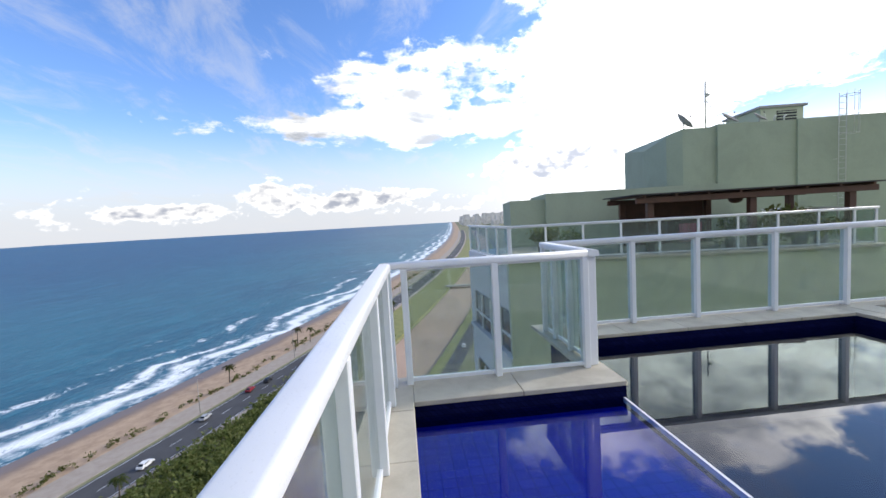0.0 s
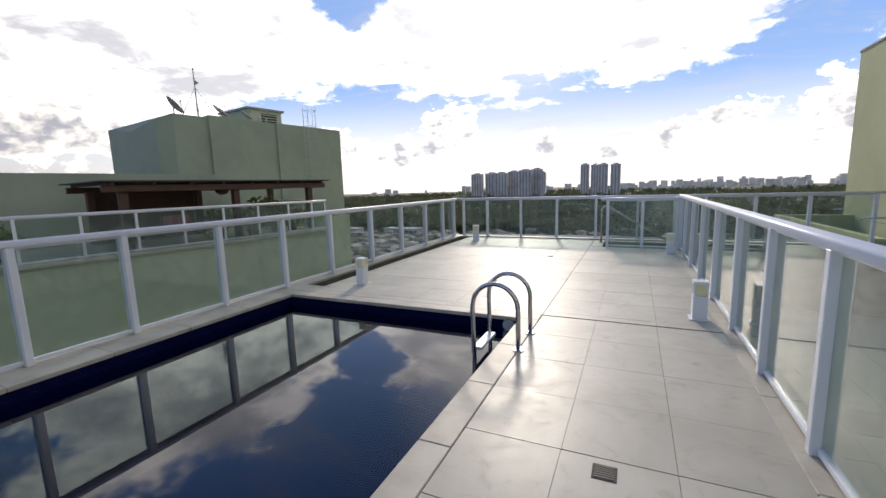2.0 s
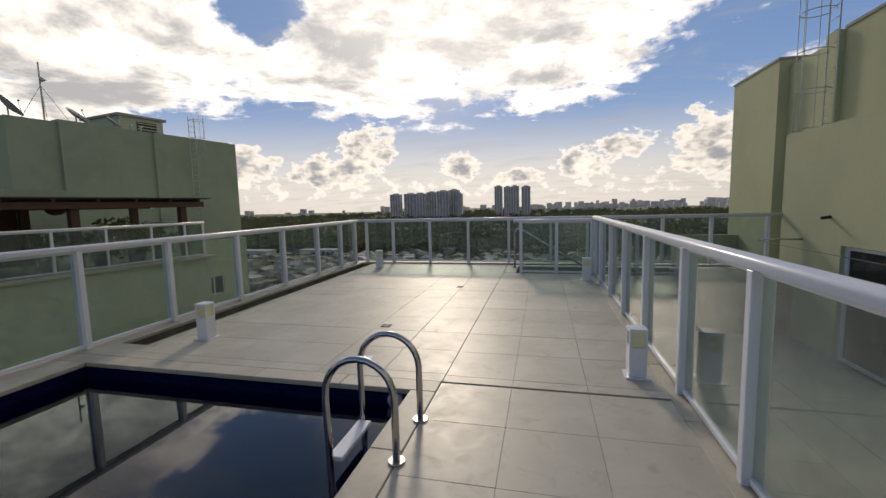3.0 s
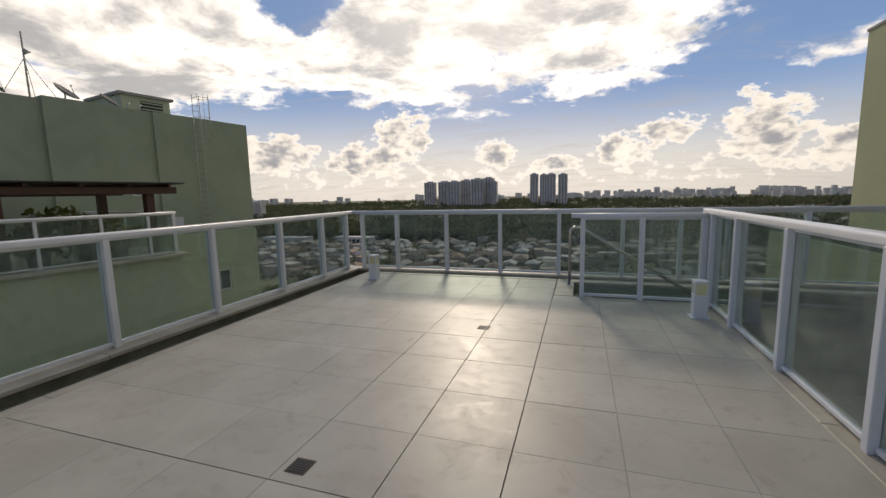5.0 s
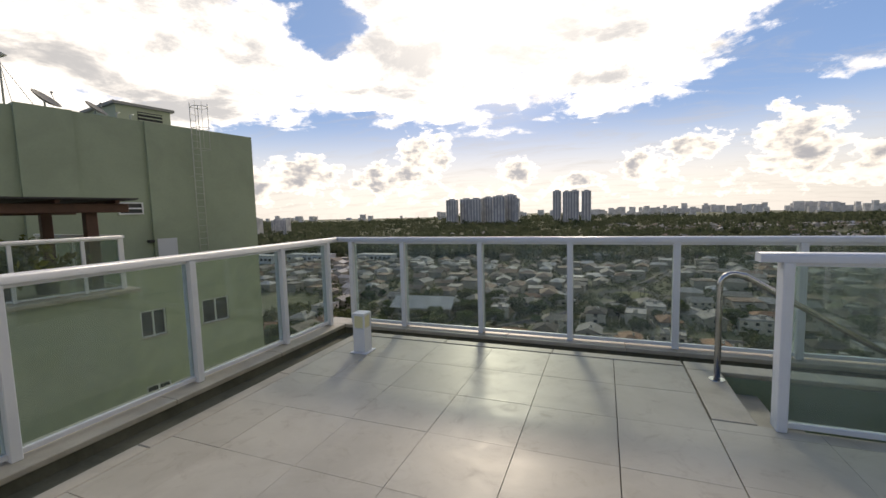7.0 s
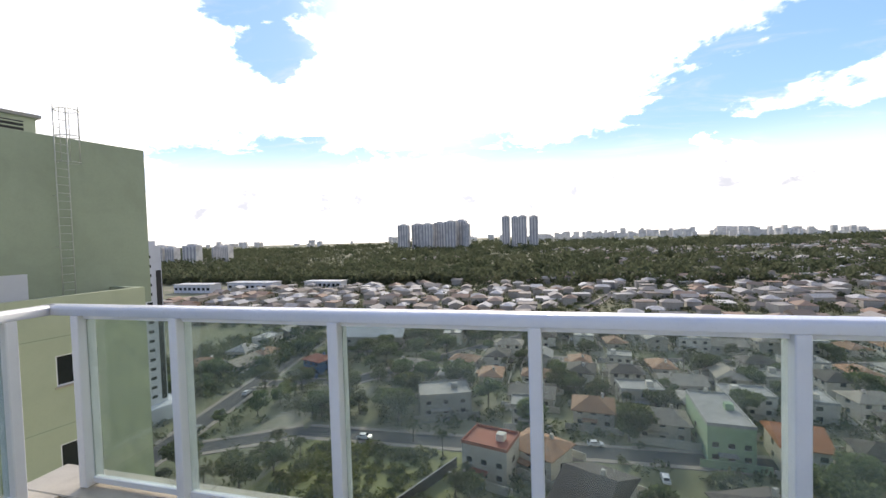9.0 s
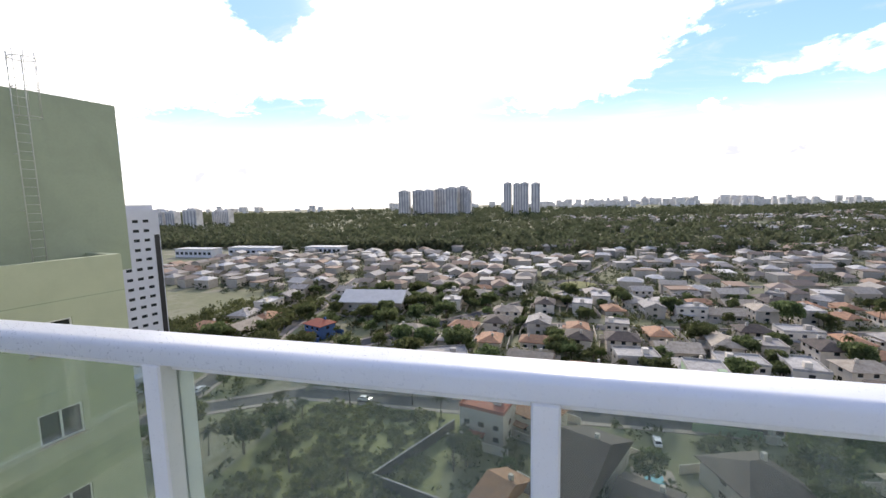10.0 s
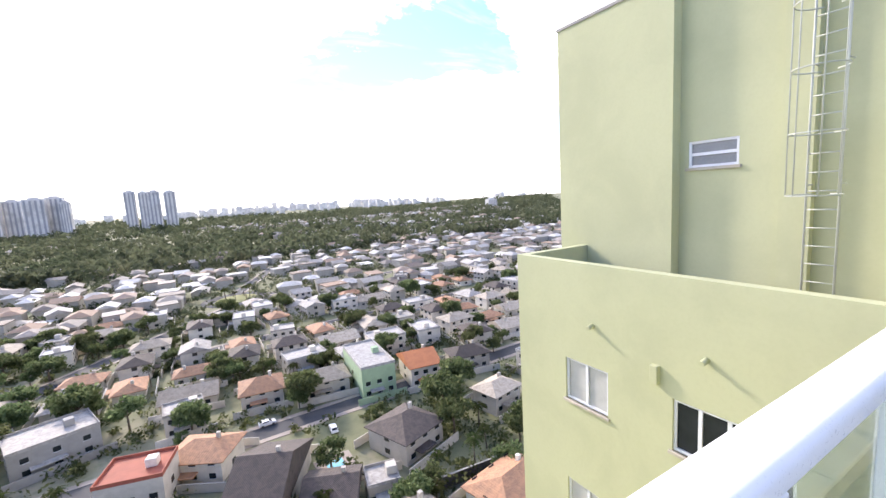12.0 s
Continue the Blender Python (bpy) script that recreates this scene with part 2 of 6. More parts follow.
def mosaic_mat(name, base, alt, size):
    m, k = material(name)
    br = k.n("ShaderNodeTexBrick")
    br.offset = 0.0
    v = position(k)
    x, y, z = k.split(v)
    k.link(k.combine(k.math("ADD", x, z), k.math("ADD", y, z), 0.0), br.inputs["Vector"])
    br.inputs["Color1"].default_value = (*base, 1)
    br.inputs["Color2"].default_value = (*alt, 1)
    br.inputs["Mortar"].default_value = (base[0] * 0.5, base[1] * 0.5, base[2] * 0.6, 1)
    br.inputs["Scale"].default_value = 1.0
    br.inputs["Mortar Size"].default_value = 0.003
    br.inputs["Brick Width"].default_value = size
    br.inputs["Row Height"].default_value = size
    a = k.noise(v, 3, 4, 0.6)
    c = k.mix(k.math("MULTIPLY", a, 0.4), br.outputs[0], alt)
    finish(k, c, 0.6, 0.0, br.outputs["Fac"], 0.1, 0.001, 0.0)
    return m


def sea_mat():
    m, k = material("sea_water")
    v = coords(k)                       # local x along the coast, local y towards the land
    x, y, z = k.split(v)
    y = k.math("SUBTRACT", y, k.math("MULTIPLY", k.math("SUBTRACT", 1.0, k.math("EXPONENT", k.math("MULTIPLY", k.math("MAXIMUM", x, -300.0), -1 / 550.0))), 130.0))
    sv = k.combine(k.math("MULTIPLY", x, 0.35), y, 0.0)
    swell = k.noise(sv, 0.07, 6, 0.65, 0.3)
    ripple = k.noise(sv, 0.45, 4, 0.65, 0.2)
    big = k.noise(v, 0.004, 4, 0.6)
    dist = k.mr(y, -700.0, -60.0)
    c = k.mix(dist, (0.008, 0.06, 0.14), (0.022, 0.125, 0.18))
    c = k.mix(k.math("MULTIPLY", k.mr(big, 0.4, 0.65), 0.5), c, (0.01, 0.05, 0.11))
    c = k.mix(k.math("MULTIPLY", k.mr(k.math("ADD", k.math("MULTIPLY", ripple, 0.5), k.math("MULTIPLY", swell, 0.5)), 0.45, 0.62), 0.65), c, (0.05, 0.20, 0.27))
    shift = k.math("MULTIPLY_ADD", k.noise(k.combine(x, k.math("MULTIPLY", y, 0.25), 0.0), 0.018, 4, 0.6), 46.0, -23.0)
    yy = k.math("ADD", y, shift)
    lace = k.noise(v, 0.22, 7, 0.7, 1.2)
    foam = None
    for at, wide, dens in ((-50.0, 7.0, 0.40), (-64.0, 4.5, 0.47), (-86.0, 4.0, 0.54), (-112.0, 4.0, 0.60)):
        bandm = k.mr(k.math("ABSOLUTE", k.math("SUBTRACT", yy, at)), wide, wide * 0.25)
        gap = k.noise(k.combine(k.math("ADD", x, at * 3.0), k.math("MULTIPLY", y, 0.3), 0.0), 0.02, 3, 0.6)
        f = k.math("MULTIPLY", bandm, k.mr(k.math("ADD", k.math("MULTIPLY", lace, 0.5), k.math("MULTIPLY", gap, 0.6)), dens, dens + 0.1))
        foam = f if foam is None else k.math("MAXIMUM", foam, f)
    wash = k.math("MULTIPLY", k.mr(yy, -80.0, -44.0), k.mr(lace, 0.46, 0.62))
    foam = k.math("MAXIMUM", foam, k.math("MULTIPLY", wash, 0.6))
    c = k.mix(foam, c, (0.82, 0.86, 0.88))
    finish(k, c, k.math("MULTIPLY_ADD", foam, 0.3, 0.42), 0.0, k.math("ADD", swell, k.math("MULTIPLY", ripple, 0.5)), 0.9, 1.6, 0.22)
    return m


def ground_mat():
    m, k = material("land_ground")
    v = position(k)
    a = k.noise(v, 0.03, 5, 0.6, 0.5)
    b = k.noise(v, 0.35, 5, 0.65)
    c = k.mix(k.mr(a, 0.48, 0.72), (0.17, 0.175, 0.09), (0.28, 0.255, 0.19))
    c = k.mix(k.math("MULTIPLY", k.mr(b, 0.45, 0.7), 0.5), c, (0.10, 0.12, 0.055))
    finish(k, c, 0.9, 0.0, b, 0.4, 0.3)
    return m


def sand_mat():
    m, k = material("beach_sand")
    v = coords(k)
    x, y, z = k.split(v)
    y = k.math("SUBTRACT", y, k.math("MULTIPLY", k.math("SUBTRACT", 1.0, k.math("EXPONENT", k.math("MULTIPLY", k.math("MAXIMUM", x, -300.0), -1 / 550.0))), 130.0))
    b = k.noise(v, 0.25, 6, 0.65)
    w = k.math("ADD", y, k.math("MULTIPLY_ADD", k.noise(v, 0.03, 3), 14.0, -7.0))
    wet = k.mr(w, -31.0, -40.0)
    c = k.mix(k.mr(b, 0.35, 0.7), (0.46, 0.33, 0.22), (0.34, 0.235, 0.155))
    c = k.mix(wet, c, (0.17, 0.115, 0.085))
    finish(k, c, k.math("MULTIPLY_ADD", wet, -0.5, 0.9), 0.0, b, 0.3, 0.15)
    return m


def leaf_mat(name, a, b, c3):
    m, k = material(name)
    r = k.n("ShaderNodeNewGeometry").outputs["Random Per Island"]
    o = k.n("ShaderNodeObjectInfo").outputs["Random"]
    c = k.ramp(r, [(0.0, a), (0.5, b), (1.0, c3)])
    hsv = k.n("ShaderNodeHueSaturation")
    k.link(k.math("MULTIPLY_ADD", o, 0.5, 0.75), hsv.inputs["Value"])
    k.link(k.math("MULTIPLY_ADD", o, 0.05, 0.475), hsv.inputs["Hue"])
    k.link(c, hsv.inputs["Color"])
    p = finish(k, hsv.outputs[0], 0.9, 0.0, spec=0.05)
    t = k.n("ShaderNodeBsdfTranslucent")
    k.link(hsv.outputs[0], t.inputs[0])
    mx = k.n("ShaderNodeMixShader")
    mx.inputs[0].default_value = 0.6
    k.link(p.outputs[0], mx.inputs[1])
    k.link(t.outputs[0], mx.inputs[2])
    k.link(mx.outputs[0], [nd for nd in k.t.nodes if nd.bl_idname == "ShaderNodeOutputMaterial"][0].inputs[0])
    return m


def woods_mat():
    """Distant foliage: leaf by leaf and stand by stand, lightened and greyed for haze."""
    m, k = material("distant_foliage")
    r = k.n("ShaderNodeNewGeometry").outputs["Random Per Island"]
    v = position(k)
    stand = k.noise(v, 0.012, 4, 0.6, 0.3)
    crown = k.noise(v, 0.09, 3, 0.6)
    c = k.ramp(r, [(0.0, (0.085, 0.10, 0.058)), (0.5, (0.105, 0.12, 0.07)), (1.0, (0.13, 0.14, 0.088))])
    c = k.mix(k.math("MULTIPLY", k.mr(stand, 0.42, 0.66), 0.7), c, (0.055, 0.075, 0.042))
    c = k.mix(k.math("MULTIPLY", k.mr(crown, 0.52, 0.74), 0.6), c, (0.165, 0.16, 0.10))
    p = finish(k, c, 0.9, 0.0, spec=0.05)
    t = k.n("ShaderNodeBsdfTranslucent")
    k.link(c, t.inputs[0])
    mx = k.n("ShaderNodeMixShader")
    mx.inputs[0].default_value = 0.6
    k.link(p.outputs[0], mx.inputs[1])
    k.link(t.outputs[0], mx.inputs[2])
    k.link(mx.outputs[0], [nd for nd in k.t.nodes if nd.bl_idname == "ShaderNodeOutputMaterial"][0].inputs[0])
    return m


def island_mat(name, stops, rough=0.8, scale=0.8):
    """Colours that change from piece to piece of one mesh."""
    m, k = material(name)
    r = k.n("ShaderNodeNewGeometry").outputs["Random Per Island"]
    b = k.noise(position(k), scale, 5, 0.65)
    c = k.ramp(r, stops)
    c = k.mix(k.math("MULTIPLY", k.mr(b, 0.4, 0.7), 0.4), c, (0.12, 0.11, 0.10))
    finish(k, c, rough, 0.0, b, 0.2, 0.05)
    return m


def roof_mat(name, base, dark, pitch=0.9):
    m, k = material(name)
    v = coords(k)
    x, y, z = k.split(v)
    w = k.math("SINE", k.math("MULTIPLY", k.math("ADD", x, y), 18.0))
    b = k.noise(v, 0.9, 5, 0.65, 0.6)
    o = k.n("ShaderNodeObjectInfo").outputs["Random"]
    c = k.mix(k.mr(b, 0.35, 0.68), base, dark)
    hsv = k.n("ShaderNodeHueSaturation")
    k.link(k.math("MULTIPLY_ADD", o, 0.5, 0.75), hsv.inputs["Value"])
    k.link(c, hsv.inputs["Color"])
    finish(k, hsv.outputs[0], 0.8, 0.0, w, 0.35, 0.04)
    return m


M_TILE = tile_mat()
M_COPING = grained("coping_stone", (0.50, 0.455, 0.365), (0.36, 0.315, 0.245), 4, 70, 0.5, 0.7, 0.2, 0.003, rnd=0.12)
M_GROUT = grained("floor_grout", (0.40, 0.35, 0.28), (0.10, 0.07, 0.05), 1.1, 14, 0.85, 1.0)
M_WHITE = grained("white_aluminium", (0.78, 0.79, 0.81), (0.66, 0.67, 0.69), 3, 120, 0.3, 0.35, 0.03, 0.001)
M_GLASS = pane_mat("railing_glass", (0.83, 0.89, 0.865), veil=0.17, veil_col=(0.46, 0.52, 0.48))
M_WATER = water_mat()
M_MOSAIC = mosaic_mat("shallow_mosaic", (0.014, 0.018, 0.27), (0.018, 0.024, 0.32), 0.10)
# Near black: the gloom of deep water is put into the floor colour.
M_MOSAIC_D = mosaic_mat("depth_dark_mosaic", (0.0012, 0.008, 0.042), (0.0014, 0.009, 0.047), 0.10)
M_BAND = mosaic_mat("waterline_mosaic", (0.004, 0.006, 0.03), (0.008, 0.010, 0.055), 0.05)
M_LINE = grained("white_line", (0.75, 0.76, 0.80), (0.6, 0.6, 0.65), 5, 60, 0.4, 0.3)
M_STEEL = grained("brushed_steel", (0.60, 0.58, 0.55), (0.42, 0.40, 0.38), 5, 150, 0.22, 0.4, 0.03, 0.001, metal=1.0)
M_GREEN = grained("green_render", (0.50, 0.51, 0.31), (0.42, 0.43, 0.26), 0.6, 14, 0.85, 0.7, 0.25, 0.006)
# Darker than the own block's green: shade put into the neighbour's colour.
M_GREEN_N = grained("shaded_green_render", (0.33, 0.385, 0.285), (0.26, 0.305, 0.225), 0.5, 12, 0.85, 0.7, 0.25, 0.006)
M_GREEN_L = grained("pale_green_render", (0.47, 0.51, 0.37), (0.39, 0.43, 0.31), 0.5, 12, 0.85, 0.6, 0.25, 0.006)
# Darker green than the outer walls.
M_STAIR = grained("stairwell_dark_green", (0.24, 0.29, 0.20), (0.16, 0.20, 0.14), 1.5, 20, 0.85, 0.7)
# One dark colour holds both dirt and the shade in the recess.
M_GUTTER = grained("gutter_dirt_and_shade", (0.15, 0.145, 0.10), (0.075, 0.078, 0.052), 3, 40, 0.85, 0.8, 0.3)
M_SEA = sea_mat()
M_GROUND = ground_mat()
M_SAND = sand_mat()
M_ASPHALT = grained("asphalt", (0.065, 0.066, 0.07), (0.045, 0.045, 0.05), 0.2, 3, 0.85, 0.7, 0.2, 0.01)
M_PAVE = grained("promenade_paving", (0.36, 0.31, 0.26), (0.27, 0.22, 0.18), 0.4, 5, 0.85, 0.6)
M_CANAL = grained("canal_water", (0.43, 0.31, 0.23), (0.36, 0.26, 0.19), 0.05, 0.8, 0.6, 0.6, 0.05, 0.05, spec=0.15)
M_CONC = grained("concrete", (0.36, 0.345, 0.32), (0.25, 0.24, 0.22), 0.4, 8, 0.8, 0.6)
M_WOOD = grained("dark_timber", (0.10, 0.045, 0.028), (0.05, 0.024, 0.015), 2, 30, 0.55, 0.7)
M_SHINGLE = grained("dark_roof_sheet", (0.06, 0.055, 0.055), (0.035, 0.03, 0.03), 2, 20, 0.7, 0.6)
M_DARKGLASS = grained("dark_window_glass", (0.02, 0.024, 0.026), (0.035, 0.04, 0.042), 1.2, 9, 0.1, 0.5, 0.0)
M_FROST = grained("frosted_louvre_glass", (0.22, 0.235, 0.26), (0.16, 0.17, 0.19), 2, 30, 0.25, 0.6, 0.02)
M_CURTAIN = grained("curtain_cloth", (0.50, 0.50, 0.47), (0.36, 0.36, 0.34), 3, 40, 0.9, 0.5)
M_HOUSEW = grained("house_wall_paint", (0.62, 0.57, 0.49), (0.44, 0.40, 0.34), 0.4, 5, 0.85, 0.6, rnd=0.6)
# Brown drain metal, darkened in place of the shaded recess.
M_DRAIN_DARK = grained("drain_recess_brown", (0.10, 0.075, 0.055), (0.05, 0.04, 0.03), 10, 90, 0.8, 0.7)
M_LEAF = leaf_mat("broad_leaves", (0.075, 0.10, 0.045), (0.12, 0.15, 0.065), (0.18, 0.205, 0.10))
M_WOODS = woods_mat()
M_PALM = leaf_mat("palm_leaves", (0.045, 0.065, 0.02), (0.075, 0.09, 0.03), (0.10, 0.10, 0.04))
M_BARK = grained("bark", (0.14, 0.11, 0.085), (0.08, 0.06, 0.045), 1.5, 14, 0.9, 0.7, 0.4)
M_SCRUB = leaf_mat("scrub_leaves", (0.10, 0.13, 0.04), (0.17, 0.20, 0.065), (0.24, 0.255, 0.10))
M_ROOF_TERRA = roof_mat("clay_tile_roof", (0.42, 0.22, 0.12), (0.27, 0.15, 0.09))
M_ROOF_GREY = roof_mat("grey_tile_roof", (0.42, 0.39, 0.35), (0.27, 0.25, 0.225))
M_ROOF_DARK = roof_mat("brown_tile_roof", (0.085, 0.065, 0.055), (0.05, 0.04, 0.036))
M_ROOF_BEIGE = roof_mat("beige_tile_roof", (0.42, 0.36, 0.28), (0.29, 0.24, 0.185))
M_ROOF_WHITE = roof_mat("white_slab_roof", (0.50, 0.48, 0.45), (0.32, 0.305, 0.285))
M_FARROOF = island_mat("far_roofs", [(0.0, (0.44, 0.40, 0.34)), (0.2, (0.16, 0.135, 0.115)), (0.4, (0.34, 0.22, 0.145)), (0.6, (0.36, 0.34, 0.31)), (0.8, (0.66, 0.64, 0.60)), (1.0, (0.22, 0.19, 0.16))])
# Lighter than the towers' own paint: distance haze is put into the colour.
M_TOWER = island_mat("far_tower_haze_pale", [(0.0, (0.78, 0.76, 0.73)), (0.5, (0.68, 0.66, 0.63)), (1.0, (0.82, 0.80, 0.76))], 0.8, 0.05)
M_ALUM = grained("zinc_roof", (0.50, 0.50, 0.49), (0.38, 0.38, 0.37), 0.3, 4, 0.5, 0.5)
M_BLACK = grained("black_plastic", (0.02, 0.02, 0.02), (0.03, 0.03, 0.03), 5, 50, 0.5, 0.4)
M_PINK = grained("pink_cloth", (0.45, 0.12, 0.18), (0.35, 0.08, 0.12), 5, 50, 0.8, 0.4)
M_CREAMLAMP = grained("frosted_lamp_glass", (0.78, 0.74, 0.45), (0.66, 0.62, 0.34), 8, 50, 0.35, 0.5)
M_GRASS = grained("lawn_grass", (0.235, 0.235, 0.085), (0.145, 0.16, 0.055), 0.3, 3, 0.9, 0.8, 0.4, 0.05)
M_ORANGE = grained("orange_paint", (0.55, 0.20, 0.08), (0.42, 0.14, 0.06), 0.5, 6, 0.8, 0.6)
M_MINT = grained("mint_paint", (0.36, 0.48, 0.30), (0.28, 0.38, 0.24), 0.5, 6, 0.8, 0.6)
M_REDP = grained("brick_red_paint", (0.36, 0.10, 0.06), (0.25, 0.07, 0.045), 0.5, 6, 0.8, 0.6)
M_BLUEP = grained("blue_paint", (0.06, 0.13, 0.30), (0.04, 0.09, 0.22), 0.5, 6, 0.8, 0.6)
M_POOLBLUE = grained("turquoise_pool", (0.10, 0.42, 0.52), (0.07, 0.32, 0.44), 0.5, 6, 0.15, 0.5)
M_WPAINT = grained("white_tower_paint", (0.62, 0.64, 0.68), (0.52, 0.54, 0.58), 0.3, 6, 0.8, 0.5)
M_CARPAINT = [grained("car_paint_" + n, c, tuple(x * 0.8 for x in c), 2, 30, 0.25, 0.3, 0.0) for n, c in
              (("white", (0.75, 0.75, 0.76)), ("black", (0.02, 0.02, 0.024)), ("red", (0.22, 0.02, 0.03)), ("silver", (0.40, 0.41, 0.43)))]


# ---- building helpers ----
def box(bm, x0, x1, y0, y1, z0, z1, m=None):
    v = [bm.verts.new(p) for p in ((x0, y0, z0), (x1, y0, z0), (x1, y1, z0), (x0, y1, z0), (x0, y0, z1), (x1, y0, z1), (x1, y1, z1), (x0, y1, z1))]
    if m is not None:
        for q in v:
            q.co = m @ q.co
    for f in ((3, 2, 1, 0), (4, 5, 6, 7), (0, 1, 5, 4), (1, 2, 6, 5), (2, 3, 7, 6), (3, 0, 4, 7)):
        bm.faces.new([v[i] for i in f])
    return v


def soft_box(x0, x1, y0, y1, z0, z1, r=0.004, seg=1):
    bm = bmesh.new()
    box(bm, x0, x1, y0, y1, z0, z1)
    bmesh.ops.bevel(bm, geom=bm.edges[:], offset=r, segments=seg, affect="EDGES")
    return bm


def boxes(*bs):
    bm = bmesh.new()
    for b in bs:
        box(bm, *b)
    return bm


def tube(pts, r, seg=10, closed=False):
    """A round bar along a line of points."""
    bm = bmesh.new()
    pts = [Vector(p) for p in pts]
    rings = []
    n = len(pts)
    side = None
    for i, p in enumerate(pts):
        a = pts[i - 1] if i > 0 else (pts[-1] if closed else p)
        b = pts[i + 1] if i < n - 1 else (pts[0] if closed else p)
        d = (b - a).normalized()
        if side is None:
            side = d.orthogonal().normalized()
        side = (side - d * side.dot(d)).normalized()
        other = d.cross(side)
        rr = r[i] if isinstance(r, (list, tuple)) else r
        rings.append([bm.verts.new(p + (side * math.cos(6.2832 * j / seg) + other * math.sin(6.2832 * j / seg)) * rr) for j in range(seg)])
    pairs = list(zip(rings, rings[1:])) + ([(rings[-1], rings[0])] if closed else [])
    for ra, rb in pairs:
        for j in range(seg):
            f = bm.faces.new((ra[j], ra[(j + 1) % seg], rb[(j + 1) % seg], rb[j]))
            f.smooth = True
    if not closed:
        bm.faces.new(rings[0][::-1])
        bm.faces.new(rings[-1])
    return bm


def prism(outline, d, length, up=(0, 0, 1), origin=(0, 0, 0)):
    """A profile (side, height) drawn along the way d."""
    bm = bmesh.new()
    d = Vector(d).normalized()
    up = Vector(up)
    side = d.cross(up).normalized()
    o = Vector(origin)
    ends = []
    for s in (0, length):
        ends.append([bm.verts.new(o + d * s + side * a + up * b) for a, b in outline])
    n = len(outline)
    for i in range(n):
        f = bm.faces.new((ends[0][i], ends[1][i], ends[1][(i + 1) % n], ends[0][(i + 1) % n]))
        f.smooth = n > 8
    bm.faces.new(ends[0])
    bm.faces.new(ends[1][::-1])
    bmesh.ops.recalc_face_normals(bm, faces=bm.faces[:])
    return bm


def mesh_of(name, bm, mat):
    me = bpy.data.meshes.new(name)
    bmesh.ops.recalc_face_normals(bm, faces=bm.faces[:]) if len(bm.faces) < 4000 else None
    bm.to_mesh(me)
    bm.free()
    for x in (mat if isinstance(mat, (list, tuple)) else [mat]):
        me.materials.append(x)
    return me


def part(name, bm, mat, parent, label="", m=None):
    ob = new(name, mesh_of(name, bm, mat) if isinstance(bm, bmesh.types.BMesh) else bm)
    ob.parent = parent
    if m is not None:
        ob.matrix_basis = m
    return tagged(ob, label) if label else ob


def solid(name, bm, mat, label="", category="", group="", kind="", m=None):
    ob = new(name, mesh_of(name, bm, mat))
    if m is not None:
        ob.matrix_basis = m
    return tagged(ob, label, category, group, kind)


def thing(name, label, category, at=(0, 0, 0), group="", kind="", rz=0.0):
    ob = new(name)
    ob.empty_display_size = 0.2
    ob.matrix_basis = pose(*at, 0, 0, rz)
    return tagged(ob, label, category, group, kind)


def from_data(name, verts, faces, mat, smooth=False):
    me = bpy.data.meshes.new(name)
    me.from_pydata(verts, [], faces)
    for x in (mat if isinstance(mat, (list, tuple)) else [mat]):
        me.materials.append(x)
    if smooth:
        me.polygons.foreach_set("use_smooth", [True] * len(me.polygons))
    return me


# ---- large structure: land, sea ----
GZ = -55.0
COAST = Matrix.Translation((-107, -65, 0)) @ Matrix.Rotation(math.atan2(0.12, -1.0), 4, "Z") @ Matrix.Diagonal((1, -1, 1, 1))


def bend(u):
    """How far the bay curves inland along the coast."""
    return 130.0 * (1 - math.exp(-max(u, -300.0) / 550.0))


def coast(u, v, z=0.0):
    """A place from metres along the coast and metres inland of the beach road."""
    d = Vector((-1, 0.12, 0)).normalized()
    n = Vector((0.12, 1, 0)).normalized()
    p = Vector((-107, -65, 0)) + d * u + n * (v + bend(u))
    return Vector((p.x, p.y, z))


def hill(u, v):
    if v < 500:
        return 0.0
    w = min(1.0, (v - 500) / 1500)
    return w * (22 * noise.noise((u * 0.0011, v * 0.0011, 1.7)) + 10 * noise.noise((u * 0.004, v * 0.004, 4.2)))


